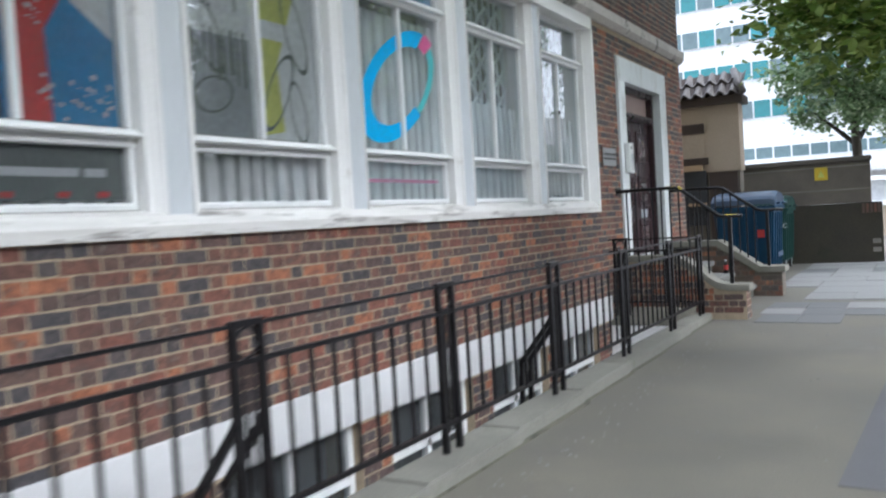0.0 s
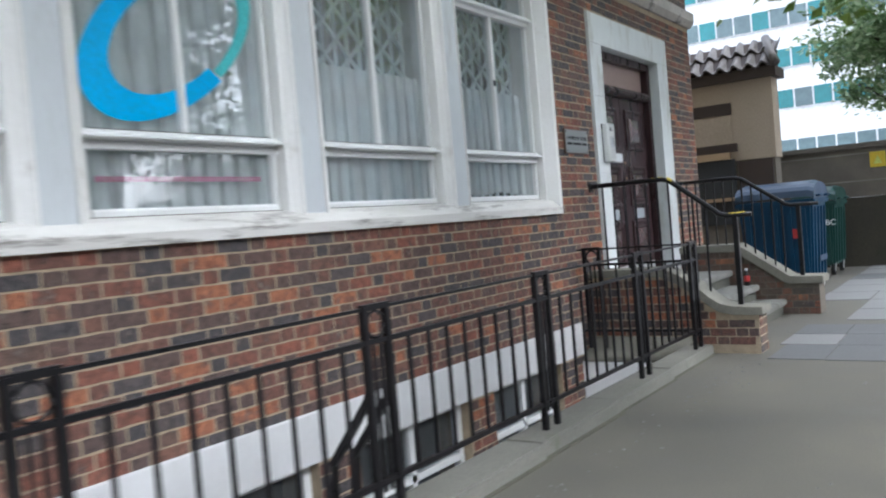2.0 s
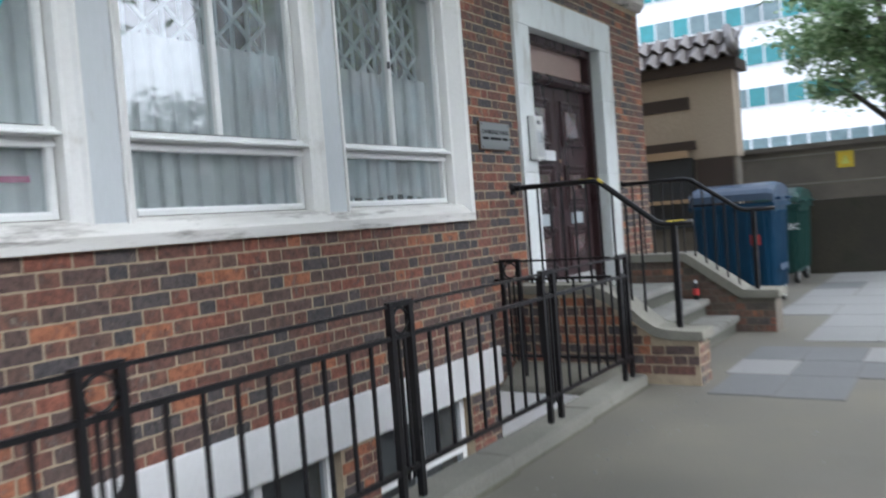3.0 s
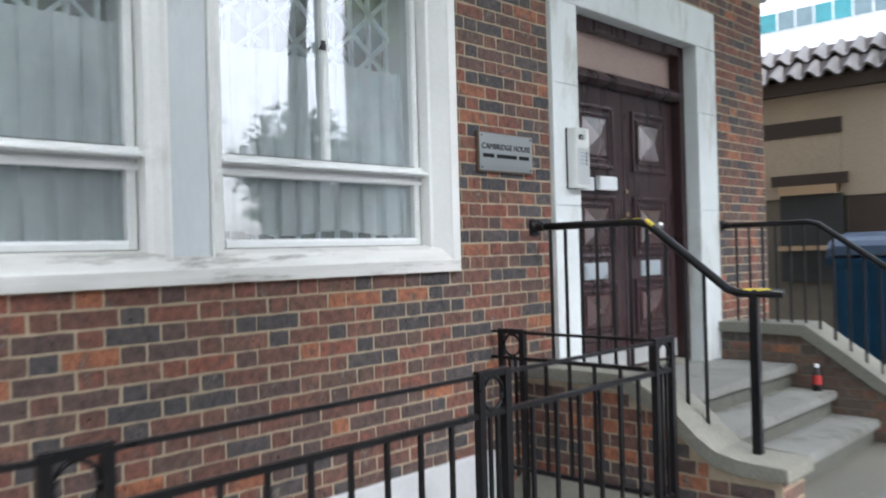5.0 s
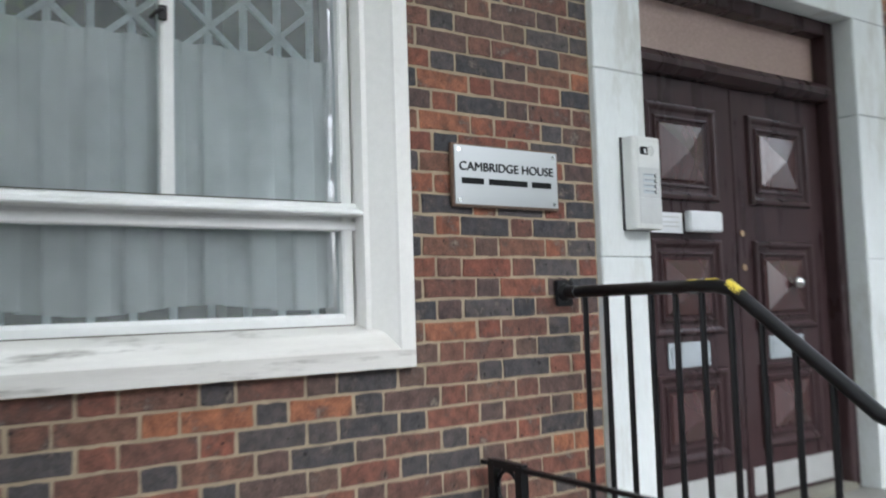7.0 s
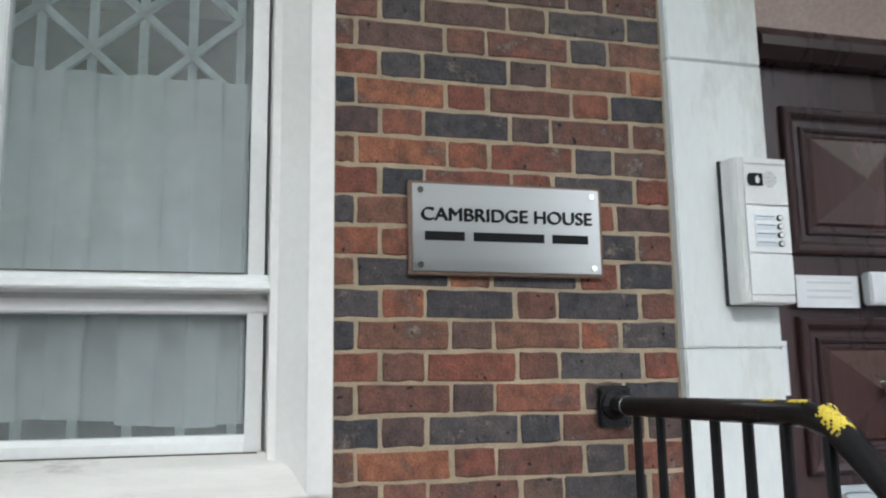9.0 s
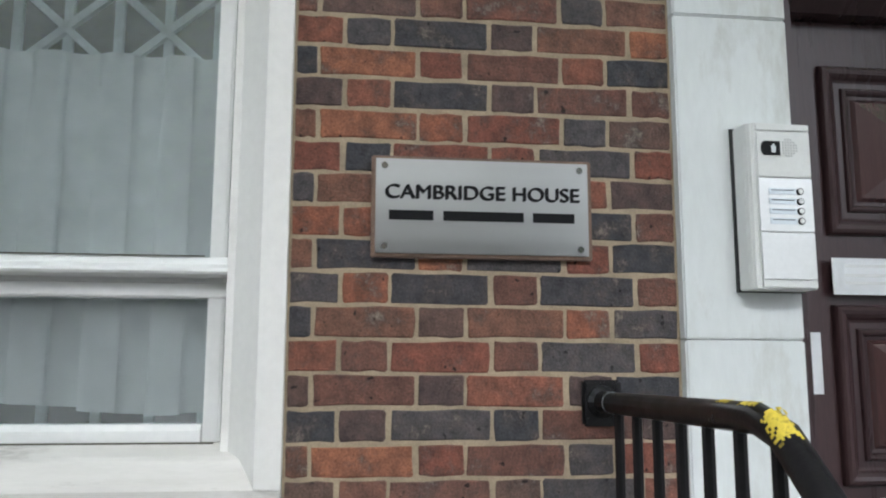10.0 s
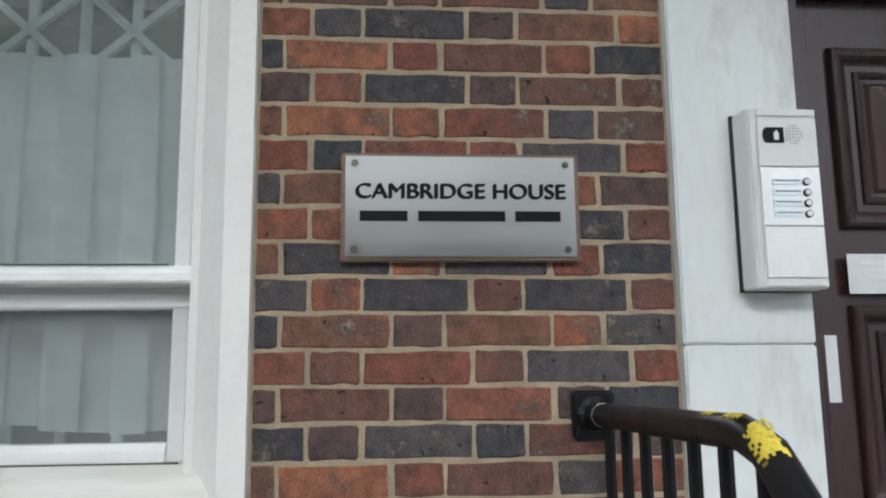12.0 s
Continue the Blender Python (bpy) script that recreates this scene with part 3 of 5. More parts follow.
# ---- door surround and door ----
doorcase = thing("door_surround", (W, 12.0, LAND_Z), "broad pale grey-white painted stone door surround", "door surround", kind="structure")
DF = W + 0.03
for a, b in ((DOOR_Y0, JAMB_L), (JAMB_R, DOOR_Y1)):
    for z0, z1 in ((LAND_Z - 0.02, 1.795), (1.797, 2.600), (2.602, DOOR_Z - 0.32)):
        part("jamb_stone", boxes((BACK, DF, a, b, z0, z1)), M_JAMB, doorcase, bevel=0.004)
part("head_stone", boxes((BACK, DF, DOOR_Y0, DOOR_Y1, DOOR_Z - 0.318, DOOR_Z)), M_JAMB, doorcase, bevel=0.004)

door = thing("door_1", (W - 0.15, 12.0, LAND_Z), "dark brown panelled double door with letter slots, closed", "door", kind="structure")
FX0, FX1 = W - 0.22, W - 0.085
part("door_frame", boxes((FX0, FX1, JAMB_L, JAMB_L + 0.085, LAND_Z, DOOR_HEAD + 0.03)), M_DOOR, door, bevel=0.006)
part("door_frame", boxes((FX0, FX1, JAMB_R - 0.085, JAMB_R, LAND_Z, DOOR_HEAD + 0.03)), M_DOOR, door, bevel=0.006)
part("door_frame", boxes((FX0, FX1, JAMB_L + 0.086, JAMB_R - 0.086, DOOR_HEAD - 0.05, DOOR_HEAD + 0.03)), M_DOOR, door, bevel=0.006)
part("transom_bar", prism([(FX0, 2.69), (FX1 - 0.02, 2.69), (FX1 + 0.02, 2.72), (FX1 + 0.02, 2.75), (FX1 - 0.015, 2.79), (FX0, 2.79)], "y", JAMB_L + 0.086, JAMB_R - 0.086), M_DOOR, door)
part("fanlight_panel", boxes((FX0 + 0.03, FX0 + 0.05, JAMB_L + 0.086, JAMB_R - 0.086, 2.79, DOOR_HEAD - 0.05)), M_FANLIGHT, door, "dusty pink fanlight panel")
part("door_threshold", boxes((FX0, FX1 + 0.03, JAMB_L + 0.086, JAMB_R - 0.086, LAND_Z, LAND_Z + 0.035)), M_CONCRETE, door)
LEAF = W - 0.155
MEET = 11.985


def panel_frame(y0, y1, z0, z1, x):
    """A bolection moulding round a panel: quirk, round nose, hollow, and an inner bead."""
    bm = bmesh.new()
    loops = []
    for inset, up in ((0, 0), (0.001, 0.014), (0.006, 0.021), (0.014, 0.024), (0.024, 0.022), (0.033, 0.015), (0.039, 0.008), (0.046, 0.005), (0.062, 0.005), (0.064, 0.013), (0.070, 0.016), (0.077, 0.013), (0.082, 0.004), (0.092, 0.003), (0.094, -0.004)):
        loops.append([bm.verts.new((x + up, y, z)) for y, z in ((y0 + inset, z0 + inset), (y1 - inset, z0 + inset), (y1 - inset, z1 - inset), (y0 + inset, z1 - inset))])
    for a, b in zip(loops, loops[1:]):
        for i in range(4):
            bm.faces.new((a[i], a[(i + 1) % 4], b[(i + 1) % 4], b[i]))
    return bm


def pyramid(y0, y1, z0, z1, x, h):
    bm = bmesh.new()
    c = [bm.verts.new((x, y, z)) for y, z in ((y0, z0), (y1, z0), (y1, z1), (y0, z1))]
    s = 0.01
    e = [bm.verts.new((x + 0.012, y, z)) for y, z in ((y0 + s, z0 + s), (y1 - s, z0 + s), (y1 - s, z1 - s), (y0 + s, z1 - s))]
    t = bm.verts.new((x + h, (y0 + y1) / 2, (z0 + z1) / 2))
    for i in range(4):
        j = (i + 1) % 4
        bm.faces.new((c[i], c[j], e[j], e[i]))
        bm.faces.new((e[i], e[j], t))
    return bm


for y0, y1 in ((JAMB_L + 0.09, MEET - 0.002), (MEET + 0.002, JAMB_R - 0.09)):
    leaf = part("leaf", boxes((LEAF - 0.045, LEAF, y0, y1, LAND_Z + 0.038, 2.688)), M_DOOR, door, bevel=0.003)
    ym, pw = (11.590, 0.257) if y0 < 11.5 else (12.364, 0.258)
    for z0, z1 in ((2.085, 2.556), (1.433, 1.897), (0.835, 1.262)):
        part("panel_moulding", panel_frame(ym - pw, ym + pw, z0, z1, LEAF), M_DOOR, leaf)
        part("raised_panel", pyramid(ym - pw + 0.092, ym + pw - 0.092, z0 + 0.092, z1 - 0.092, LEAF + 0.001, 0.056), M_PANEL, leaf, "red-brown pyramid panel")
    part("kick_plate", boxes((LEAF + 0.001, LEAF + 0.005, y0 + 0.03, y1 - 0.03, LAND_Z + 0.06, LAND_Z + 0.20)), M_SILVER, leaf, "scuffed metal kick plate")
    knob = bmesh.new()
    bmesh.ops.create_uvsphere(knob, u_segments=14, v_segments=8, radius=0.032, matrix=Matrix.Translation((LEAF + 0.085, ym, 1.675)))
    tube(knob, [(LEAF + 0.02, ym, 1.675), (LEAF + 0.06, ym, 1.675)], 0.012)
    tube(knob, [(LEAF + 0.035, ym, 1.675), (LEAF + 0.045, ym, 1.675)], 0.03, 16)
    part("knob", knob, M_CHROME, leaf, "round chrome knob", smooth=True)
    plate = part("letter_plate", boxes((LEAF + 0.001, LEAF + 0.010, ym - 0.165, ym + 0.135, 1.283, 1.402)), M_PLATE, leaf, "pale metal letter plate", bevel=0.003)
    part("letter_flap", boxes((LEAF + 0.0102, LEAF + 0.015, ym - 0.145, ym + 0.115, 1.303, 1.382)), M_PLATE, leaf, bevel=0.003)

# ---- entrance steps ----
steps = thing("entrance_steps", (-2.8, 11.8, 0), "worn concrete entrance steps with brick cheek walls", "steps", kind="structure")


def slab(name, x0, x1, y0, y1, top, thick, mat, label=""):
    return part(name, boxes((x0, x1, y0, y1, top - thick, top)), mat, steps, label, bevel=0.012)


INNER = STEP_Y0 + 0.31
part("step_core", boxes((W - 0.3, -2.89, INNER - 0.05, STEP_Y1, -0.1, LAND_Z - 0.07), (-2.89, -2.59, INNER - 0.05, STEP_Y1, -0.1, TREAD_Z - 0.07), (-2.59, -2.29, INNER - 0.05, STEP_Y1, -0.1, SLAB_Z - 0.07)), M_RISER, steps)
slab("landing", W - 0.22, -2.84, INNER - 0.02, STEP_Y1, LAND_Z, 0.07, M_STEP)
slab("tread", -2.90, -2.54, INNER - 0.02, STEP_Y1, TREAD_Z, 0.07, M_STEP)
slab("tread", -2.60, -2.24, INNER - 0.02, STEP_Y1, SLAB_Z, 0.07, M_STEP)
# cheek wall on the railing side, with its sloping coping
COPE = [(W, 0.808), (-2.76, 0.805), (-2.60, 0.735), (-2.43, 0.612), (-2.33, 0.520), (-2.24, 0.455), (-2.12, 0.428), (-1.87, 0.425)]
UNDER = [(W, 0.735), (-2.79, 0.732), (-2.62, 0.655), (-2.455, 0.540), (-2.35, 0.450), (-2.26, 0.385), (-2.12, 0.354), (-1.87, 0.352)]
part("coping", prism(COPE + UNDER[::-1], "y", STEP_Y0 - 0.03, INNER), M_CONCRETE, steps, "sloping concrete coping", bevel=0.006)
cheek_near = part("cheek_wall", prism([(W, -0.05), (-1.91, -0.05), (-1.91, 0.350)] + [(x, z - 0.003) for x, z in UNDER[-2::-1]], "y", STEP_Y0 + 0.006, INNER - 0.03), M_MORTAR, steps)
# raised cheek wall on the far side
CY0, CY1, CTOP = STEP_Y1, STEP_Y1 + 0.36, 0.86
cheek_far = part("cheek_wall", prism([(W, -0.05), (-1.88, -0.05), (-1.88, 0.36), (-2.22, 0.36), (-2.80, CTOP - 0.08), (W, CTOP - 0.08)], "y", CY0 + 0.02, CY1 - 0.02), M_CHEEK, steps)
part("coping", prism([(W, CTOP), (-2.77, CTOP), (-2.19, 0.445), (-1.83, 0.445), (-1.83, 0.36), (-2.22, 0.36), (-2.80, CTOP - 0.08), (W, CTOP - 0.08)], "y", CY0 - 0.02, CY1 + 0.03), M_CONCRETE, steps, "sloping concrete coping", bevel=0.008)


# ---- handrails on the steps ----
def handrail(y, x_wall, knee, foot, tip, z_top, z_foot, cope, label, patch):
    h = thing("handrail", (foot, y, SLAB_Z), label, "handrail", "step handrails")
    rail = bmesh.new()
    mid = lambda p, q, s: tuple(a + (b - a) * s for a, b in zip(p, q))
    A, B, C, D = (x_wall + 0.01, y, z_top), (knee, y, z_top), (foot, y, z_foot), (tip, y, z_foot)
    tube(rail, [A, mid(A, B, 0.94), mid(B, C, 0.05), mid(B, C, 0.95), mid(C, D, 0.12), D], 0.0235, 14)
    part("rail", rail, M_IRON, h, smooth=True)
    part("wall_flange", boxes((x_wall + 0.001, x_wall + 0.014, y - 0.047, y + 0.047, z_top - 0.056, z_top + 0.050)), M_IRON, h, bevel=0.006)
    part("wall_sleeve", tube(bmesh.new(), [(x_wall + 0.012, y, z_top), (x_wall + 0.020, y, z_top), (x_wall + 0.030, y, z_top), (x_wall + 0.085, y, z_top)], [0.038, 0.036, 0.0255, 0.0248], 16), M_IRON, h)
    part("sleeve_seam", tube(bmesh.new(), [(x_wall + 0.085, y, z_top), (x_wall + 0.0862, y, z_top)], 0.0246, 16), M_PLATE, h, "pale scraped seam")
    for dy, dz in ((-0.034, -0.042), (0.034, -0.042), (-0.034, 0.036), (0.034, 0.036)):
        part("bolt", tube(bmesh.new(), [(x_wall + 0.014, y + dy, z_top + dz), (x_wall + 0.019, y + dy, z_top + dz)], 0.0065, 6), M_IRON, h)
    part("post", boxes((foot + 0.092, foot + 0.138, y - 0.023, y + 0.023, cope(foot + 0.138), z_foot)), M_IRON, h, bevel=0.004)
    x = x_wall + 0.13
    while x < foot - 0.06:
        top = z_top if x < knee else z_top + (z_foot - z_top) * (x - knee) / (foot - knee)
        part("baluster", tube(bmesh.new(), [(x, y, cope(x) - 0.01), (x, y, top)], 0.011, 8), M_IRON, h)
        x += 0.112
    rng = random.Random(17)
    for a, s, e, a0, a1 in patch:
        P, Q = {"B": (A, B), "C": (B, C), "D": (C, D)}[a]
        P, Q = Vector(mid(P, Q, s)), Vector(mid(P, Q, e))
        d = (Q - P).normalized()
        u = Vector((0, 1, 0))
        w = d.cross(u) * (1 if d.cross(u).z > 0 else -1)
        bm, n, m = bmesh.new(), 12, 10
        grid = [[bm.verts.new(P.lerp(Q, i / n) + (u * math.cos(a0 + (a1 - a0) * k / m) + w * math.sin(a0 + (a1 - a0) * k / m)) * 0.0242) for k in range(m + 1)] for i in range(n + 1)]
        for i in range(n):
            for k in range(m):
                edge = max(abs(2 * (i + 0.5) / n - 1), abs(2 * (k + 0.5) / m - 1))
                if rng.random() > max(0.03, 2.0 * edge - 1.2):
                    bm.faces.new((grid[i][k], grid[i + 1][k], grid[i + 1][k + 1], grid[i][k + 1]))
        part("worn_patch", bm, M_YELLOW, h, "chipped yellow paint")
    return h


def cope_near(x):
    return float(np.interp(x, [p[0] for p in COPE], [p[1] for p in COPE]))


def cope_far(x):
    return CTOP if x < -2.77 else max(0.445, CTOP - (x + 2.77) * 0.415 / 0.58)


handrail(10.65, W, -2.715, -2.215, -1.95, 1.652, 1.257, cope_near, "black painted tubular handrail with chipped yellow patches on balusters", [("C", 0.0, 0.10, 1.3, 3.0), ("D", 0.2, 0.85, 0.9, 2.6), ("B", 0.80, 0.86, 1.5, 2.2), ("B", 0.90, 0.97, 1.4, 2.3)])
handrail(13.30, W, -2.73, -2.19, -1.85, 1.67, 1.285, cope_far, "black painted tubular handrail above the far cheek wall", [])

# ---- light well in front of the basement ----
# unseen floor and retaining wall made pale to bounce light to the end wall
tagged(part("floor_well", boxes((W - 0.01, PIT_X1, PIT_Y0, PIT_Y1 + 0.2, PIT_Z - 0.1, PIT_Z)), M_LINTEL), "unseen light well floor, made pale to bounce light", "floor", kind="structure")
tagged(part("wall_well", boxes((PIT_X1, PIT_X1 + 0.2, PIT_Y0, PIT_Y1, PIT_Z, -0.01)), M_WELL), "retaining wall of the light well, whitened to bounce light", "wall", kind="structure")
tagged(part("wall_well_end", boxes((W - 0.005, PIT_X1, PIT_Y1, PIT_Y1 + 0.2, PIT_Z, -0.045), (W - 0.005, PIT_X1, PIT_Y0 - 0.2, PIT_Y0, PIT_Z, -0.01)), M_WELL), "white painted end wall of the light well", "wall", kind="structure")
tagged(part("well_ledge", prism([(PIT_Y1 - 0.012, -0.044), (PIT_Y1 - 0.012, -0.02), (STEP_Y0 + 0.004, 0.155), (STEP_Y0 + 0.004, -0.044)], "x", W + 0.002, PIT_X1 + 0.02), M_CONCRETE, bevel=0.006), "grey concrete haunch at the foot of the step wall", "ledge", kind="structure")
for k in range(WINDOWS):
    y0, y1 = opening(k)
    y1 = min(y1, 9.70)
    wnd = thing("basement_window", (W - 0.12, (y0 + y1) / 2, -1.2), "white-framed basement window with dark panes", "window", "basement windows", "structure")
    x0, x1 = W - 0.14, W - 0.08
    for a, b, c, d in ((y0, y0 + 0.06, -1.2, 0.03), (y1 - 0.06, y1, -1.2, 0.03), ((y0 + y1) / 2 - 0.03, (y0 + y1) / 2 + 0.03, -1.14, -0.02), (y0 + 0.061, y1 - 0.061, -1.2, -1.141), (y0 + 0.061, y1 - 0.061, -0.019, 0.03), (y0 + 0.061, y1 - 0.061, -0.42, -0.37)):
        part("window_frame", boxes((x0 + (0.004 if c == -0.42 else 0), x1, a, b, c, d)), M_FRAME, wnd)
    pane(wnd, W - 0.11, y0, y1, -1.2, 0.03, M_GLASS_BASE)
    # sheet behind the pane, coloured dark to stand in for the unlit basement
    part("darkened_blind", boxes((W - 0.34, W - 0.33, y0, y1, -1.2, 0.03)), M_DARKNESS, wnd)

# kerb that carries the railing, in lengths of stone
kerb = thing("kerb", (-2.4, 5, 0), "grey stone kerb that carries the iron railing", "kerb", kind="structure")
y, rng = -3.4, random.Random(5)
while y < 10.35:
    e = min(y + 1.15, 10.43)
    e = 10.43 if e > 10.2 else e
    o, i = -2.195 - 0.0185 * ((y + e) / 2 - 3.6), -2.505 - 0.007 * ((y + e) / 2 - 3.6)
    part("kerb_stone", boxes((i, o + rng.uniform(-0.004, 0.004), y + 0.003, e - 0.003, -0.02, 0.092 + rng.uniform(-0.003, 0.003))), M_KERB, kerb, bevel=0.012)
    # dirt and the dark of the kerb-foot crevice, put in as a strip
    part("dirt_crevice_line", boxes((o - 0.006, o + 0.022 + rng.uniform(-0.008, 0.012), y, e, -0.02, 0.006 + rng.uniform(0, 0.003))), M_GUTTER, kerb, "strip of dirt and crevice shade along the foot")
    y = e


# ---- iron railing ----
railing = thing("iron_railing", (RAIL_X, 5.0, 0.085), "black wrought-iron area railing with ring-topped double posts", "railing")
R_TOP, R_MID, R_LOW = 1.035, 0.885, 0.25


def railing_run(p, q, posts, first):
    """Rails and balusters between double posts, along the line from p to q; posts are distances along it."""
    p, q = Vector(p), Vector(q)
    d = (q - p).normalized()
    at = lambda s, z: tuple(p + d * s) + (z,)
    length = (q - p).length
    part("top_rail", tube(bmesh.new(), [at(0, R_TOP), at(length, R_TOP)], 0.008, squareness=True), M_IRON, railing)
    part("middle_rail", tube(bmesh.new(), [at(0, R_MID), at(length, R_MID)], 0.011, squareness=True), M_IRON, railing)
    part("bottom_rail", tube(bmesh.new(), [at(0, R_LOW), at(length, R_LOW)], 0.012, squareness=True), M_IRON, railing)
    for i, s in enumerate(posts):
        for o in (-0.078, 0.078):
            part("post", tube(bmesh.new(), [at(s + o, 0.08), at(s + o, R_TOP + 0.012)], 0.0165, squareness=True), M_IRON, railing)
        for o in (-0.022, 0.022):
            part("post_bar", tube(bmesh.new(), [at(s + o, 0.2), at(s + o, R_MID)], 0.007, squareness=True), M_IRON, railing)
        ring = bmesh.new()
        c = Vector(at(s, (R_TOP + R_MID) / 2))
        tube(ring, [tuple(c + Vector((d.x * 0.058 * math.cos(a), d.y * 0.058 * math.cos(a), 0.062 * math.sin(a)))) for a in np.linspace(0, 2 * math.pi, 21)], 0.008, 6)
        part("ring", ring, M_IRON, railing, smooth=True)
        part("collar", tube(bmesh.new(), [at(s - 0.095, R_TOP + 0.006), at(s + 0.095, R_TOP + 0.006)], 0.014, squareness=True), M_IRON, railing)
        if first is not None and i % 2 == first and s < 11:
            for o in (-0.078, 0.078):
                b = p + d * (s + o)
                n = Vector((-1, 0))
                pts = [(b.x, b.y, 0.66), (b.x - 0.02, b.y, 0.62), (b.x - 0.255, b.y, 0.32), (b.x - 0.265, b.y, 0.2), (b.x - 0.265, b.y, -0.3)]
                part("back_stay", tube(bmesh.new(), pts, 0.0165, squareness=True), M_IRON, railing)
    ends = [0 - 0.08] + list(posts) + [length + 0.08]
    for a, b in zip(ends, ends[1:]):
        gap = (b - a) - 0.156
        if gap < 0.2:
            continue
        n = max(1, round(gap / 0.157) - 1)
        for j in range(1, n + 1):
            s = a + 0.078 + gap * j / (n + 1)
            part("baluster", tube(bmesh.new(), [at(s, R_LOW), at(s, R_MID)], 0.0078, squareness=True), M_IRON, railing)


railing_run((RAIL_X, -3.0), (RAIL_X, 10.30), [s + 3.0 for s in (-2.32, -0.72, 0.885, 2.487, 4.09, 5.692, 7.30, 8.90, 10.22)], 1)
railing_run((RAIL_X - 0.09, 10.22), (W, 10.22), [0.88], None)


# ---- plaque ----
PX = W + 0.004
plaque = thing("name_plaque", (W, 10.375, 1.985), "brushed steel name plaque screwed to the brick wall", "plaque")
PY0, PY1, PZ0, PZ1 = 10.111, 10.634, 1.979, 2.219
part("backing", boxes((PX, PX + 0.016, PY0, PY1, PZ0, PZ1)), M_RIM, plaque, "bronzed backing with a dark rim", bevel=0.003)
part("plate", boxes((PX + 0.0165, PX + 0.021, PY0 + 0.010, PY1 - 0.010, PZ0 + 0.010, PZ1 - 0.008)), M_STEEL, plaque, "brushed steel face", bevel=0.001)
for y in (PY0 + 0.030, PY1 - 0.030):
    for z in (PZ0 + 0.025, PZ1 - 0.025):
        part("screw", tube(bmesh.new(), [(PX + 0.021, y, z), (PX + 0.0235, y, z)], 0.008, 14), M_CHROME, plaque)


def lettering(text, y, z, width, x, parent, mat, bold=0.0, facing="x", squat=1.0):
    """Raised letters on a face that looks along +x or -y, scaled to a width, the text's left foot at the given place."""
    cu = bpy.data.curves.new("lettering", "FONT")
    cu.body, cu.size, cu.extrude, cu.offset = text, 1.0, 0.001, bold
    tmp = new("lettering", cu)
    bpy.context.view_layer.update()
    me = bpy.data.meshes.new_from_object(tmp.evaluated_get(bpy.context.evaluated_depsgraph_get()))
    bpy.data.objects.remove(tmp)
    xs = [v.co.x for v in me.vertices]
    s = width / (max(xs) - min(xs))
    if facing == "x":
        me.transform(Matrix(((0, 0, 0.6, x), (s, 0, 0, y - min(xs) * s), (0, s * squat, 0, z), (0, 0, 0, 1))))
    else:
        me.transform(Matrix(((s, 0, 0, x - min(xs) * s), (0, 0, -0.6, y), (0, s, 0, z), (0, 0, 0, 1))))
    me.materials.clear()
    me.materials.append(mat)
    return under(new("lettering", me), parent)


for shift in (-0.0020, -0.0010, 0.0, 0.0010, 0.0020):
    lettering("CAMBRIDGE HOUSE", 10.144 + shift, 2.117 + shift * 0.7, 0.458, PX + 0.0205 + abs(shift) * 0.1, plaque, M_INK, squat=0.92)
for y, e in ((10.152, 10.255), (10.278, 10.468), (10.490, 10.590)):      # the second line, as plain bars
    part("text_bar", boxes((PX + 0.0212, PX + 0.0218, y, e, 2.066, 2.089)), M_INK, plaque)

# ---- intercom ----
intercom = thing("door_intercom", (W + 0.03, 11.11, 1.92), "off-white wall intercom with silver call panel", "intercom")
IX, IY0, IY1, IZ0, IZ1 = DF + 0.001, 10.985, 11.148, 1.910, 2.306
part("back_plate", boxes((IX, IX + 0.008, IY0 - 0.004, IY1 + 0.002, IZ0 - 0.002, IZ1 + 0.002)), M_RUBBER, intercom, "dark gasket behind the housing")
part("housing", prism([(IX + 0.008, IY0), (IX + 0.052, IY0 + 0.004), (IX + 0.064, IY0 + 0.010), (IX + 0.069, IY0 + 0.018), (IX + 0.070, IY0 + 0.026), (IX + 0.068, IY1), (IX + 0.008, IY1)], "z", IZ0, IZ1), M_PLASTIC, intercom, bevel=0.003)
F0, F1, FA = IX + 0.0702, IX + 0.0740, IY0 + 0.026
for z0, z1, m, lab in ((IZ0 + 0.003, IZ0 + 0.020, M_PLASTIC, "bottom cap"), (IZ0 + 0.0225, IZ0 + 0.132, M_SILVER, "blank silver panel"), (IZ0 + 0.1345, IZ0 + 0.262, M_SILVER, "silver button panel"), (IZ0 + 0.2645, IZ1 - 0.021, M_PLASTIC, "camera panel"), (IZ1 - 0.0185, IZ1 - 0.003, M_PLASTIC, "top cap")):
    part("face_panel", boxes((F0, F1, FA, IY1 - 0.003, z0, z1)), m, intercom, lab, bevel=0.0015)
eye = [(FA + 0.020 + 0.009 * math.cos(t), IZ1 - 0.062 + 0.017 * math.sin(t)) for t in np.linspace(math.pi / 2, 3 * math.pi / 2, 9)] + [(FA + 0.058, IZ1 - 0.079), (FA + 0.058, IZ1 - 0.045)]
part("camera_window", prism(eye, "x", F1 + 0.0004, F1 + 0.003), M_INK, intercom, "black camera window")
# a pale glint figure put in as a flat shape
part("painted_glint", prism([(FA + 0.036, IZ1 - 0.073), (FA + 0.046, IZ1 - 0.073), (FA + 0.047, IZ1 - 0.060), (FA + 0.042, IZ1 - 0.051), (FA + 0.035, IZ1 - 0.058)], "x", F1 + 0.0032, F1 + 0.0038), M_PAPER, intercom, "pale glint shape behind the window")
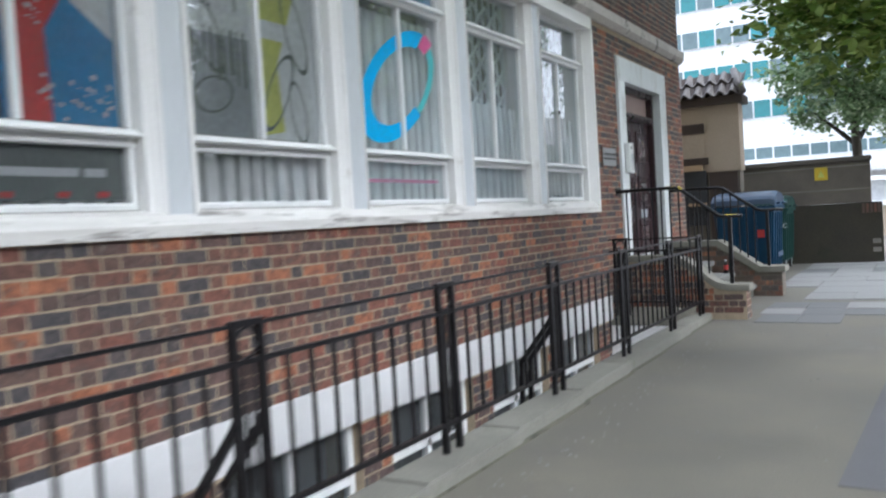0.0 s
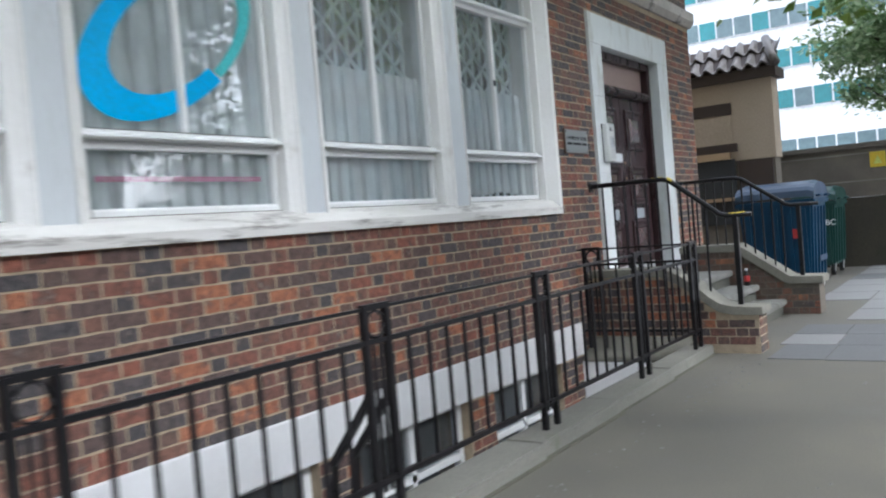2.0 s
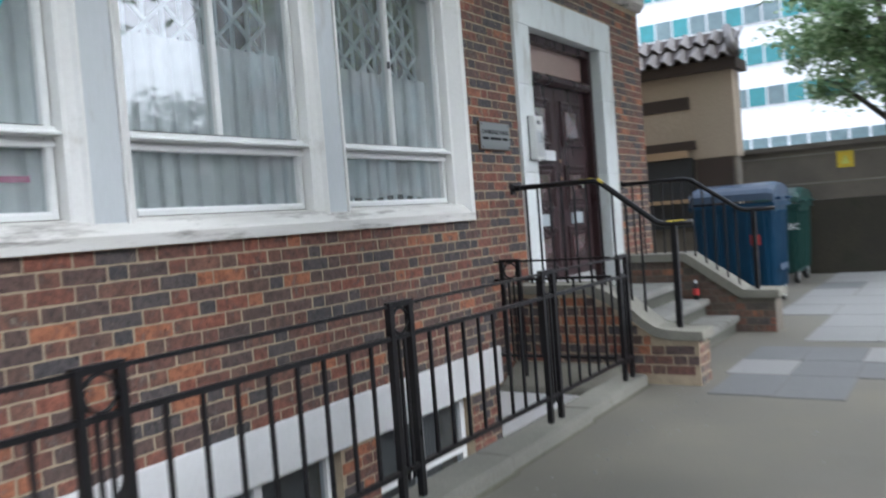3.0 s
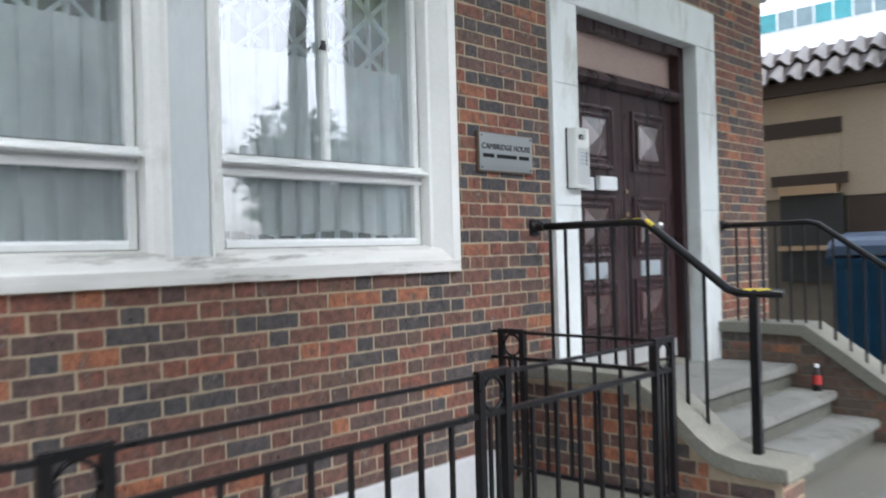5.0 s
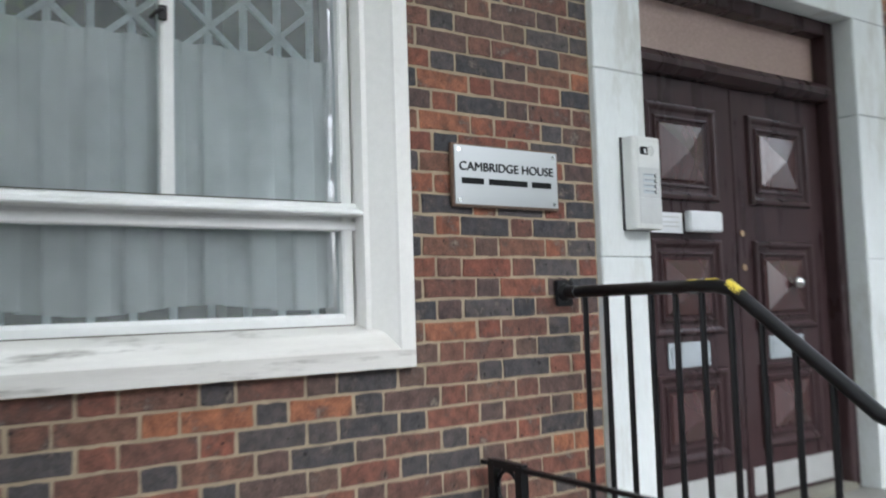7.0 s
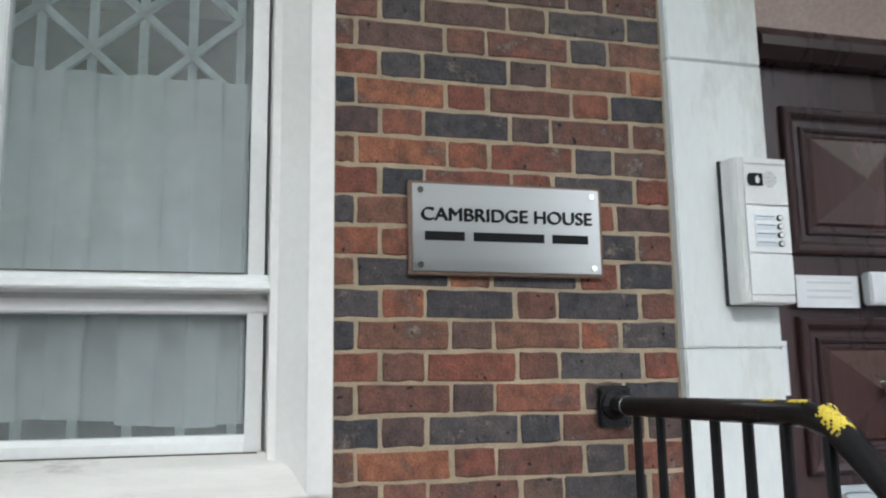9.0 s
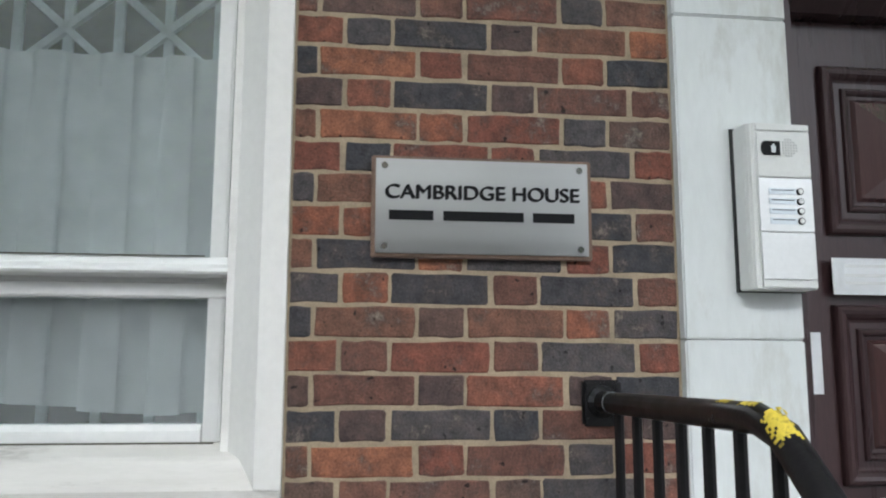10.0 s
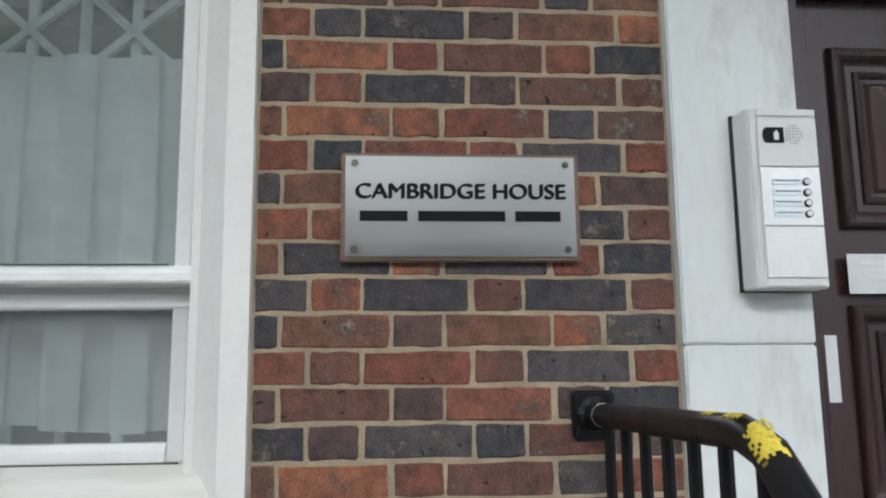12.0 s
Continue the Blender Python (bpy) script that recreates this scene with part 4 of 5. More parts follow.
for i in range(7):
    for j in range(7):
        a, b = (i - 3) * 0.0066, (j - 3) * 0.0066
        if a * a + b * b < 0.00048 and FA + 0.080 + a > FA + 0.062:
            part("speaker_hole", tube(bmesh.new(), [(F1, FA + 0.080 + a, IZ1 - 0.060 + b), (F1 + 0.0006, FA + 0.080 + a, IZ1 - 0.060 + b)], 0.0017, 6), M_SOCKET, intercom)
for i in range(4):
    z = IZ0 + 0.152 + 0.0235 * i
    part("name_slot", boxes((F1 + 0.0003, F1 + 0.0022, FA + 0.024, FA + 0.092, z, z + 0.015)), M_PLATE, intercom, "clear name slot", bevel=0.001)
    part("slot_mark", boxes((F1 + 0.0024, F1 + 0.0028, FA + 0.030, FA + 0.086, z + 0.009, z + 0.0115)), M_SOCKET, intercom)
    part("call_button", tube(bmesh.new(), [(F1 + 0.0003, FA + 0.101, z + 0.0075), (F1 + 0.005, FA + 0.101, z + 0.0075)], 0.0082, 14), M_INK, intercom, "dark button ring")
    part("button_face", tube(bmesh.new(), [(F1 + 0.0052, FA + 0.101, z + 0.0075), (F1 + 0.0062, FA + 0.101, z + 0.0075)], 0.0060, 12), M_PLASTIC, intercom)
# papers and a small box fixed to the door
notice = tagged(part("notice_box", boxes((LEAF + 0.03, LEAF + 0.07, 11.555, 11.795, 1.930, 2.030)), M_PAPER, bevel=0.006), "small white box fixed on the door leaf", "box")
tagged(part("notice_paper", boxes((LEAF + 0.0275, LEAF + 0.0295, 11.325, 11.545, 1.923, 2.020)), M_PAPER), "white paper notice stuck on the door leaf", "notice")
for z in (1.95, 1.97, 1.995):
    part("text_bar", boxes((LEAF + 0.0297, LEAF + 0.0302, 11.36, 11.52, z, z + 0.008)), M_SILVER, bpy.data.objects["notice_paper"])
tagged(part("door_sticker", boxes((LEAF + 0.001, LEAF + 0.003, 11.262, 11.296, 1.665, 1.825)), M_PAPER), "narrow white sticker on the door edge", "sticker")

for name, y, z in (("keyhole_plate", 12.03, 1.935), ("keyhole_plate", 12.035, 1.76)):
    plate = part(name, tube(bmesh.new(), [(LEAF + 0.001, y, z), (LEAF + 0.006, y, z)], 0.017, 14), M_TIMBER)
    tagged(plate, "small round brass keyhole plate on the door leaf", "keyhole plate", "door locks")
latch_y = sum(opening(0)) / 2
latch = thing("window_latch", (W - 0.12, latch_y - 0.03, 2.55), "small black metal latch on the window mullion", "latch")
part("plate", boxes((W - 0.127, W - 0.118, latch_y - 0.03, latch_y - 0.002, 2.555, 2.605)), M_IRON, latch, bevel=0.002)
part("lever", tube(bmesh.new(), [(W - 0.118, latch_y - 0.02, 2.59), (W - 0.105, latch_y - 0.03, 2.585), (W - 0.10, latch_y - 0.06, 2.55)], 0.006, 8), M_IRON, latch, smooth=True)

# ---- posters inside the shop windows ----
def plain(name, rgb, rough=0.45):
    return surface(name, rgb, tuple(c * 0.8 for c in rgb), rough, 2.0, 30, 0.02, 0.001)


M_POSTER_BLUE = plain("poster_blue", (0.0, 0.30, 0.62))
M_POSTER_NAVY = plain("poster_navy", (0.02, 0.03, 0.16))
M_POSTER_RED = plain("poster_red", (0.75, 0.015, 0.015))
M_POSTER_PALE = plain("poster_pale", (0.80, 0.84, 0.83))
M_POSTER_ASH = plain("poster_ash", (0.36, 0.39, 0.41))
M_POSTER_LIME = plain("poster_lime", (0.66, 0.70, 0.16))
M_POSTER_GREY = plain("poster_grey", (0.13, 0.15, 0.14))
M_CYAN = plain("vinyl_cyan", (0.0, 0.50, 1.0))
M_PINK = plain("vinyl_pink", (0.80, 0.14, 0.36))
M_MINT = plain("vinyl_mint", (0.10, 0.60, 0.62))
GX = W - 0.168
OUT = W - 0.1585
y4, y3, y2 = opening(4), opening(3), opening(2)
poster = thing("window_poster", (GX, y4[0], 2.0), "red and blue poster stuck behind the window glass", "poster")
part("sheet", boxes((GX - 0.006, GX - 0.004, y4[0] + 0.05, y4[1] - 0.055, 2.0, 3.15)), M_POSTER_BLUE, poster)
part("sheet", boxes((GX - 0.0035, GX - 0.002, y4[0] + 0.05, y4[1] - 0.70, 2.0, 3.15)), M_POSTER_NAVY, poster)
part("motif", prism([(y4[1] - 0.63, 2.0), (y4[1] - 0.44, 2.0), (y4[1] - 0.46, 2.45), (y4[1] - 0.28, 2.75), (y4[1] - 0.2, 3.15), (y4[1] - 0.7, 3.15), (y4[1] - 0.68, 2.5)], "x", GX - 0.0015, GX - 0.0005), M_POSTER_RED, poster)
# white flecks painted for the reflections sparkling in the glass over the poster
rng = random.Random(64)
for i in range(46):
    a, b = (y4[1] - rng.uniform(0.08, 0.50), rng.gauss(2.14, 0.06)) if i < 36 else (y4[1] - rng.gauss(0.53, 0.03), rng.gauss(2.55, 0.04))
    r = rng.uniform(0.006, 0.018)
    part("painted_sparkle", prism([(a + r * rng.uniform(0.5, 1.2) * math.cos(j * 1.0472), max(2.01, b + r * rng.uniform(0.5, 1.2) * math.sin(j * 1.0472))) for j in range(6)], "x", GX - 0.0004, GX + 0.0002), M_PAPER, poster)
part("motif", prism([(y4[1] - 0.30, 2.62), (y4[1] - 0.06, 2.45), (y4[1] - 0.06, 3.15), (y4[1] - 0.20, 3.15)], "x", GX - 0.0035, GX - 0.0028), M_POSTER_PALE, poster, "pale sky in the poster")
sheet = thing("window_vinyl", (GX, y4[0], 1.6), "dark vinyl strip with plain white lettering bars", "window vinyl")
part("sheet", boxes((GX - 0.006, GX - 0.004, y4[0] + 0.05, y4[1] - 0.05, 1.615, 1.89)), M_POSTER_GREY, sheet)
for a, b in ((0.10, 0.42), (0.45, 0.50), (0.53, 0.98), (1.01, 1.14)):
    part("text_bar", boxes((GX - 0.003, GX - 0.002, y4[0] + a, y4[0] + b, 1.735, 1.778)), M_PAPER, sheet)
for a in (0.2, 0.55, 0.85, 1.08):
    part("red_mark", boxes((GX - 0.003, GX - 0.002, y4[0] + a, y4[0] + a + 0.07, 1.63, 1.66)), M_POSTER_RED, sheet)

sheet = thing("window_poster", (GX, y3[0], 2.0), "pale poster with lime shapes and dark looping lines", "poster")
part("sheet", boxes((GX - 0.008, GX - 0.006, y3[0] + 0.05, y3[1] - 0.05, 2.0, 3.15)), M_POSTER_PALE, sheet)
part("motif", boxes((GX - 0.0058, GX - 0.0052, y3[0] + 0.05, y3[0] + 0.60, 2.0, 2.62)), M_POSTER_ASH, sheet)
rng = random.Random(8)
for i in range(9):
    a, b = y3[0] + 0.10 + 0.055 * i, rng.uniform(2.3, 2.5)
    part("stripe", boxes((GX - 0.0050, GX - 0.0046, a, a + rng.uniform(0.012, 0.03), b, b + rng.uniform(0.25, 0.55))), M_POSTER_GREY, sheet)
part("motif", boxes((GX - 0.0044, GX - 0.0040, y3[0] + 0.05, y3[0] + 1.0, 2.66, 2.78)), M_POSTER_PALE, sheet)
part("motif", prism([(y3[0] + 0.66, 2.02), (y3[0] + 0.90, 2.06), (y3[0] + 0.86, 2.5), (y3[0] + 1.05, 2.95), (y3[0] + 0.98, 3.1), (y3[0] + 0.62, 2.98)], "x", GX - 0.0055, GX - 0.0045), M_POSTER_LIME, sheet)


def ribbon(name, centre, ry, rz, a0, a1, width, mat, parent, tilt=0.0, x=GX - 0.003):
    """A flat arc on the glass."""
    bm, inner, outer = bmesh.new(), [], []
    for a in np.linspace(a0, a1, 40):
        c, s = math.cos(a), math.sin(a)
        for k, row in ((1.0, outer), (1.0 - width, inner)):
            u, v = ry * k * c, rz * k * s
            row.append(bm.verts.new((x, centre[0] + u * math.cos(tilt) - v * math.sin(tilt), centre[1] + u * math.sin(tilt) + v * math.cos(tilt))))
    for i in range(39):
        bm.faces.new((inner[i], inner[i + 1], outer[i + 1], outer[i]))
    return part(name, bm, mat, parent)


for cy, cz, ry, rz, t in ((0.27, 2.25, 0.17, 0.11, 0.3), (0.20, 2.66, 0.12, 0.32, 0.5), (0.86, 2.32, 0.10, 0.30, -0.5), (1.05, 2.75, 0.10, 0.30, 0.3), (1.05, 2.2, 0.08, 0.22, 0.2)):
    ribbon("motif", (y3[0] + cy, cz), ry, rz, 0, 6.28, 0.12, M_POSTER_GREY, sheet, t)
ring = thing("window_vinyl", (GX, y2[0], 2.0), "cyan, pink and mint ring graphic on the window glass", "window vinyl")
cen = ((y2[0] + y2[1]) / 2, 2.53)
ribbon("ring_band", cen, 0.68, 0.36, 0.45, 4.9, 0.30, M_CYAN, ring, 0.60, OUT)
ribbon("ring_band", cen, 0.65, 0.345, 4.92, 6.30, 0.17, M_MINT, ring, 0.60, OUT)
ribbon("ring_band", cen, 0.69, 0.37, 6.34, 6.70, 0.26, M_PINK, ring, 0.60, OUT)
part("top_sheet", boxes((GX - 0.004, GX - 0.003, y2[0] + 0.05, y2[1] - 0.05, 3.25, 3.59)), M_POSTER_BLUE, ring)
part("red_strip", boxes((GX - 0.004, GX - 0.003, y2[0] + 0.1, y2[1] - 0.1, 1.735, 1.765)), M_PINK, ring)

# ---- annexe with tiled roof beyond the corner ----
AX, AY, AZ = -3.18, 17.5, 3.42
annexe = thing("annexe", (-5.5, AY, 0), "cream rendered annexe with grey pantiled eaves", "building", kind="structure")
part("wall", boxes((-9, AX, AY, AY + 0.45, 2.08, AZ)), M_RENDER, annexe)
part("wall_base", boxes((-9, AX - 0.03, AY + 0.03, AY + 0.42, -0.05, 2.079)), M_OLDWALL, annexe)
part("fascia", boxes((-9, AX + 0.10, AY - 0.12, AY + 0.55, AZ, AZ + 0.16)), M_FASCIA, annexe)
part("roof_slope", prism([(AY - 0.16, AZ + 0.165), (AY + 0.34, AZ + 0.66), (AY + 0.6, AZ + 0.66), (AY + 0.6, AZ + 0.165)], "x", -9, AX + 0.0), M_FASCIA, annexe)
part("recess_lintel", boxes((-5.1, -3.86, AY - 0.02, AY + 0.02, 2.88, 3.08)), M_FASCIA, annexe)
part("recess_panel", boxes((-5.1, -3.88, AY - 0.008, AY + 0.01, 2.36, 2.878)), M_RENDER, annexe)
part("hatch_frame", boxes((-4.75, -3.80, AY - 0.06, AY + 0.02, 2.24, 2.38)), M_FASCIA, annexe)
part("hatch_lintel", boxes((-4.65, -3.92, AY - 0.10, AY + 0.02, 2.12, 2.235)), M_TIMBER, annexe, "pale timber lintel")
# a dark box on the wall face stands in for the opening's shade
part("hatch_opening", boxes((-4.65, -3.86, AY - 0.03, AY + 0.02, 1.0, 2.118)), M_DARKNESS, annexe, "hatch opening, its shade put in as a dark box")
part("hatch_shelf", boxes((-4.65, -3.86, AY - 0.14, AY - 0.032, 1.40, 1.46)), M_TIMBER, annexe)
part("side_panel", boxes((-3.80, AX - 0.06, AY - 0.03, AY + 0.02, 0.0, 2.06)), M_FASCIA, annexe)


def tile_mesh():
    """One pantile: a wave across, thick, sloping."""
    bm, rows = bmesh.new(), []
    n = 10
    for thick in (0, 1):
        for s in (0.0, 0.36):
            row = []
            for i in range(n + 1):
                u = 0.24 * i / n
                wv = 0.05 * math.sin(2 * math.pi * i / n * 0.98 + 0.4)
                row.append(bm.verts.new((u, s, wv - 0.034 * thick)))
            rows.append(row)
    a, b, c, d = rows
    for i in range(n):
        bm.faces.new((a[i], a[i + 1], b[i + 1], b[i]))
        bm.faces.new((c[i], d[i], d[i + 1], c[i + 1]))
        bm.faces.new((a[i], c[i], c[i + 1], a[i + 1]))
        bm.faces.new((b[i], b[i + 1], d[i + 1], d[i]))
    for i in (0, n):
        bm.faces.new((a[i], b[i], d[i], c[i]))
    bmesh.ops.recalc_face_normals(bm, faces=bm.faces[:])
    me = bpy.data.meshes.new("roof_tile")
    bm.to_mesh(me)
    bm.free()
    me.materials.append(M_TILE)
    return me


tile = tile_mesh()
for r in range(2):
    for i in range(13):
        ob = under(new("roof_tile", tile), annexe)
        ob.matrix_basis = pose(AX - 0.12 - 0.232 * i, AY - 0.21 + 0.27 * r, AZ + 0.205 + 0.265 * r, 34, random.uniform(-1, 1), random.uniform(-0.6, 0.6))
hip = bmesh.new()
tube(hip, [(AX + 0.13, AY - 0.18, AZ + 0.19), (AX - 0.02, AY + 0.08, AZ + 0.46), (AX - 0.12, AY + 0.36, AZ + 0.70)], 0.075, 10)
part("hip_tile", hip, M_TILE, annexe, smooth=True)

# ---- yard wall ----
yard = thing("wall_yard", (-2.0, 19.8, 0), "grimy concrete yard wall with a mossy foot", "wall", kind="structure")
part("wall_upper", boxes((-4.5, -1.0, 19.84, 20.05, 1.28, 2.17)), M_OLDWALL, yard)
part("wall_foot", boxes((-4.5, -0.80, 19.79, 20.05, -0.05, 1.278)), M_MOSSWALL, yard, "dark mossy wall foot", bevel=0.01)
part("coping", boxes((-4.5, -0.97, 19.78, 20.1, 2.171, 2.27)), M_OLDWALL, yard, bevel=0.01)
for z in (2.075, 1.575):
    part("drip_line", boxes((-4.5, -1.0, 19.832, 19.842, z - 0.012, z + 0.012)), M_LEDGE, yard, "pale mortar line")
for i in range(5):
    part("soldier_brick", boxes((-1.18 + 0.075 * i, -1.125 + 0.075 * i, 19.76, 19.795, 1.05, 1.25)), M_BRICK_DIRTY, yard, bevel=0.006)
for z in (0.22, 0.40):
    part("bare_patch", boxes((-1.0, -0.84, 19.772, 19.795, z, z + 0.10)), M_LEDGE, yard, "pale bare brick", bevel=0.01)
# the pale colour stands in for sunlight on the ground beyond the wall
forecourt = flat_sheet("forecourt", [(-0.8, 30, 20.4, 40)], 0.003, M_FORECOURT, "forecourt beyond the yard wall, its sunlight put into pale concrete", "pavement")
parapet = thing("parapet", (6, 33, 0), "grey concrete parapet with a white guard rail", "parapet", kind="structure")
part("wall", boxes((-6, 22, 33.0, 33.3, -0.05, 1.05)), M_RENDER, parapet)
part("coping", boxes((-6, 22, 32.9, 33.4, 1.051, 1.22)), M_OFFICE, parapet, bevel=0.02)
part("guard_rail", boxes((-6, 22, 33.1, 33.2, 1.95, 2.10)), M_OFFICE, parapet, bevel=0.01)
for i in range(10):
    part("rail_post", boxes((-5.0 + 2.9 * i, -4.88 + 2.9 * i, 33.11, 33.19, 1.221, 1.949)), M_OFFICE, parapet)
sign = thing("warning_sign", (-1.95, 19.83, 1.8), "small faded yellow warning sign on the yard wall", "sign")
part("plate", boxes((-2.08, -1.82, 19.825, 19.836, 1.80, 2.08)), M_SIGN, sign, bevel=0.004)
part("pictogram", prism([(-2.02, 1.86), (-1.88, 1.86), (-1.95, 2.02)], "y", 19.820, 19.8245), M_POSTER_LIME, sign)


# ---- wheeled bins ----
def bin_unit(x0, x1, y0, y1, h, body_m, lid_m, label, marks):
    b = thing("wheeled_bin", ((x0 + x1) / 2, (y0 + y1) / 2, 0), label, "bin", "bins by the yard wall")
    base, rim, t = 0.16, h - 0.26, 0.06
    bm = bmesh.new()
    lo = [bm.verts.new((x, y, base)) for x, y in ((x0 + t, y0 + t), (x1 - t, y0 + t), (x1 - t, y1 - t), (x0 + t, y1 - t))]
    hi = [bm.verts.new((x, y, rim)) for x, y in ((x0, y0), (x1, y0), (x1, y1), (x0, y1))]
    for i in range(4):
        j = (i + 1) % 4
        bm.faces.new((lo[i], lo[j], hi[j], hi[i]))
    bm.faces.new(lo[::-1]), bm.faces.new(hi)
    body = part("body", bm, body_m, b, bevel=0.03)
    n = 5
    for i in range(n):
        x = x0 + 0.13 + (x1 - x0 - 0.26) * i / (n - 1)
        part("rib", prism([(y0 + t * 0.75 - 0.022, base + 0.06), (y0 - 0.018, rim - 0.12), (y0 + 0.03, rim - 0.12), (y0 + t * 0.75 + 0.03, base + 0.06)], "x", x - 0.03, x + 0.03), body_m, body)
    for i in range(4):
        y = y0 + 0.16 + (y1 - y0 - 0.32) * i / 3
        part("rib", prism([(x1 - t * 0.75 + 0.018, base + 0.06), (x1 + 0.016, rim - 0.12), (x1 - 0.03, rim - 0.12), (x1 - t * 0.75 - 0.03, base + 0.06)], "y", y - 0.03, y + 0.03), body_m, body)
    part("rim", boxes((x0 - 0.035, x1 + 0.035, y0 - 0.035, y1 + 0.035, rim - 0.07, rim)), body_m, b, bevel=0.015)
    lid, rows = bmesh.new(), []
    for a in np.linspace(0, math.pi, 13):
        y, z = (y0 + y1) / 2 - (y1 - y0 + 0.05) / 2 * math.cos(a), rim + 0.03 + 0.23 * math.sin(a) ** 0.7
        rows.append([lid.verts.new((x, y, z - d)) for x, d in ((x0 - 0.03, 0.03), (x0 + 0.05, 0.0), (x1 - 0.05, 0.0), (x1 + 0.03, 0.03))])
    for p, q in zip(rows, rows[1:]):
        for i in range(3):
            lid.faces.new((p[i], p[i + 1], q[i + 1], q[i]))
    lid.faces.new([r[0] for r in rows]), lid.faces.new([r[3] for r in rows])
    part("lid", lid, lid_m, b, smooth=False)
    for y in (y0 + 0.2, y1 - 0.2):
        part("lid_handle", tube(bmesh.new(), [(x1 + 0.0, y - 0.08, rim + 0.03), (x1 + 0.07, y - 0.08, rim + 0.04), (x1 + 0.07, y + 0.08, rim + 0.04), (x1 + 0.0, y + 0.08, rim + 0.03)], 0.014, 8), body_m, b)
    for x in (x0 + 0.14, x1 - 0.10):
        for y in (y0 + 0.14, y1 - 0.14):
            wheel = part("wheel", tube(bmesh.new(), [(x - 0.028, y, 0.095), (x + 0.028, y, 0.095)], 0.095, 20), M_RUBBER, b)
            part("hub", tube(bmesh.new(), [(x - 0.031, y, 0.095), (x + 0.031, y, 0.095)], 0.05, 14), M_SILVER, wheel)
            part("fork", boxes((x - 0.045, x + 0.045, y - 0.03, y + 0.03, 0.12, base + 0.03)), M_SILVER, b)
    for (ya, yb, za, zb, m, face) in marks:
        if face == "x":
            part("sticker", boxes((x1 + 0.019, x1 + 0.022, ya, yb, za, zb)), m, b)
        else:
            part("sticker", boxes((ya, yb, y0 - 0.024, y0 - 0.021, za, zb)), m, b)
    return b


bin_unit(-3.27, -2.26, 15.2, 16.2, 1.60, M_BIN, M_BINLID, "blue plastic four-wheeled bin with domed lid", [(-2.54, -2.42, 0.80, 0.93, M_RED, "y"), (15.4, 15.9, 0.45, 0.53, M_BINLID, "x")])
green_bin = bin_unit(-3.1, -2.45, 18.1, 19.2, 1.52, M_GREEN, M_GREEN, "dark green plastic four-wheeled bin", [])
lettering("LBC", 18.07, 0.86, 0.22, -2.66, green_bin, M_PAPER, 0.01, "-y")

# ---- paving flags, light and dark ----
flags = thing("paving", (0, 15, 0), "square concrete paving flags, some dark and patched", "paving", kind="structure")
rng = random.Random(12)
for i in range(9):
    for j in range(9):
        x, y = -2.15 + 0.62 * i + rng.uniform(-0.01, 0.01), 12.62 + 0.92 * j + rng.uniform(-0.02, 0.02)
        if y < 13.6 and x < -1.75:
            continue
        dark = rng.random() < 0.10
        part("flag", boxes((x + 0.004, x + 0.616, y + 0.004, y + 0.906, -0.03, 0.006 + rng.uniform(0, 0.003))), M_FLAG_DARK if dark else M_FLAG, flags)
for x, y, w, d in ((-1.86, 11.62, 0.46, 0.66), (-1.39, 11.62, 0.46, 0.66), (-1.37, 10.97, 0.47, 0.64), (-1.80, 10.22, 0.45, 0.74), (-1.34, 10.20, 0.46, 0.76), (-0.89, 10.95, 0.45, 0.62)):
    part("flag", boxes((x, x + w, y, y + d, -0.03, 0.006)), M_FLAG_DARK, flags)
for x, y, w, d in ((-1.86, 10.98, 0.48, 0.62), (-0.92, 11.60, 0.60, 0.68), (-0.31, 11.55, 0.60, 0.72)):
    part("flag", boxes((x, x + w, y, y + d, -0.03, 0.006)), M_FLAG, flags)
tagged(part("dark_pavement_strip", prism([(-0.42, 4.4), (1.6, 4.2), (1.6, 11.2), (-0.1, 11.3), (-0.34, 9.0), (-0.30, 7.2)], "z", -0.02, 0.004), M_ROAD), "darker strip in the pavement", "pavement", kind="structure")

# ---- far office block ----
office = thing("office_block", (-14, 60, 0), "white office block with bands of teal windows", "office building")
part("wall", boxes((-45, 14, 60.0, 75, 0, 34)), M_OFFICE, office)
rng = random.Random(9)
for f in range(9):
    z0, zb = (4.53 + 2.62 * f, 5.68 + 2.62 * f) if f else (4.35, 5.10)
    part("window_band", boxes((-44.5, 13.5, 59.94, 60.02, z0 - 0.08, zb + 0.08)), M_OFFICE, office)
    for i in range(26):
        x = -27 + 1.14 * i
        m = M_TEAL if f and rng.random() < 0.5 else M_GREYGLASS
        part("window", boxes((x + 0.06, x + 1.08, 59.90, 59.95, z0, zb)), m, office)
part("canopy", boxes((-45, 14, 58.2, 59.9, 3.0, 3.3)), M_OFFICE, office)


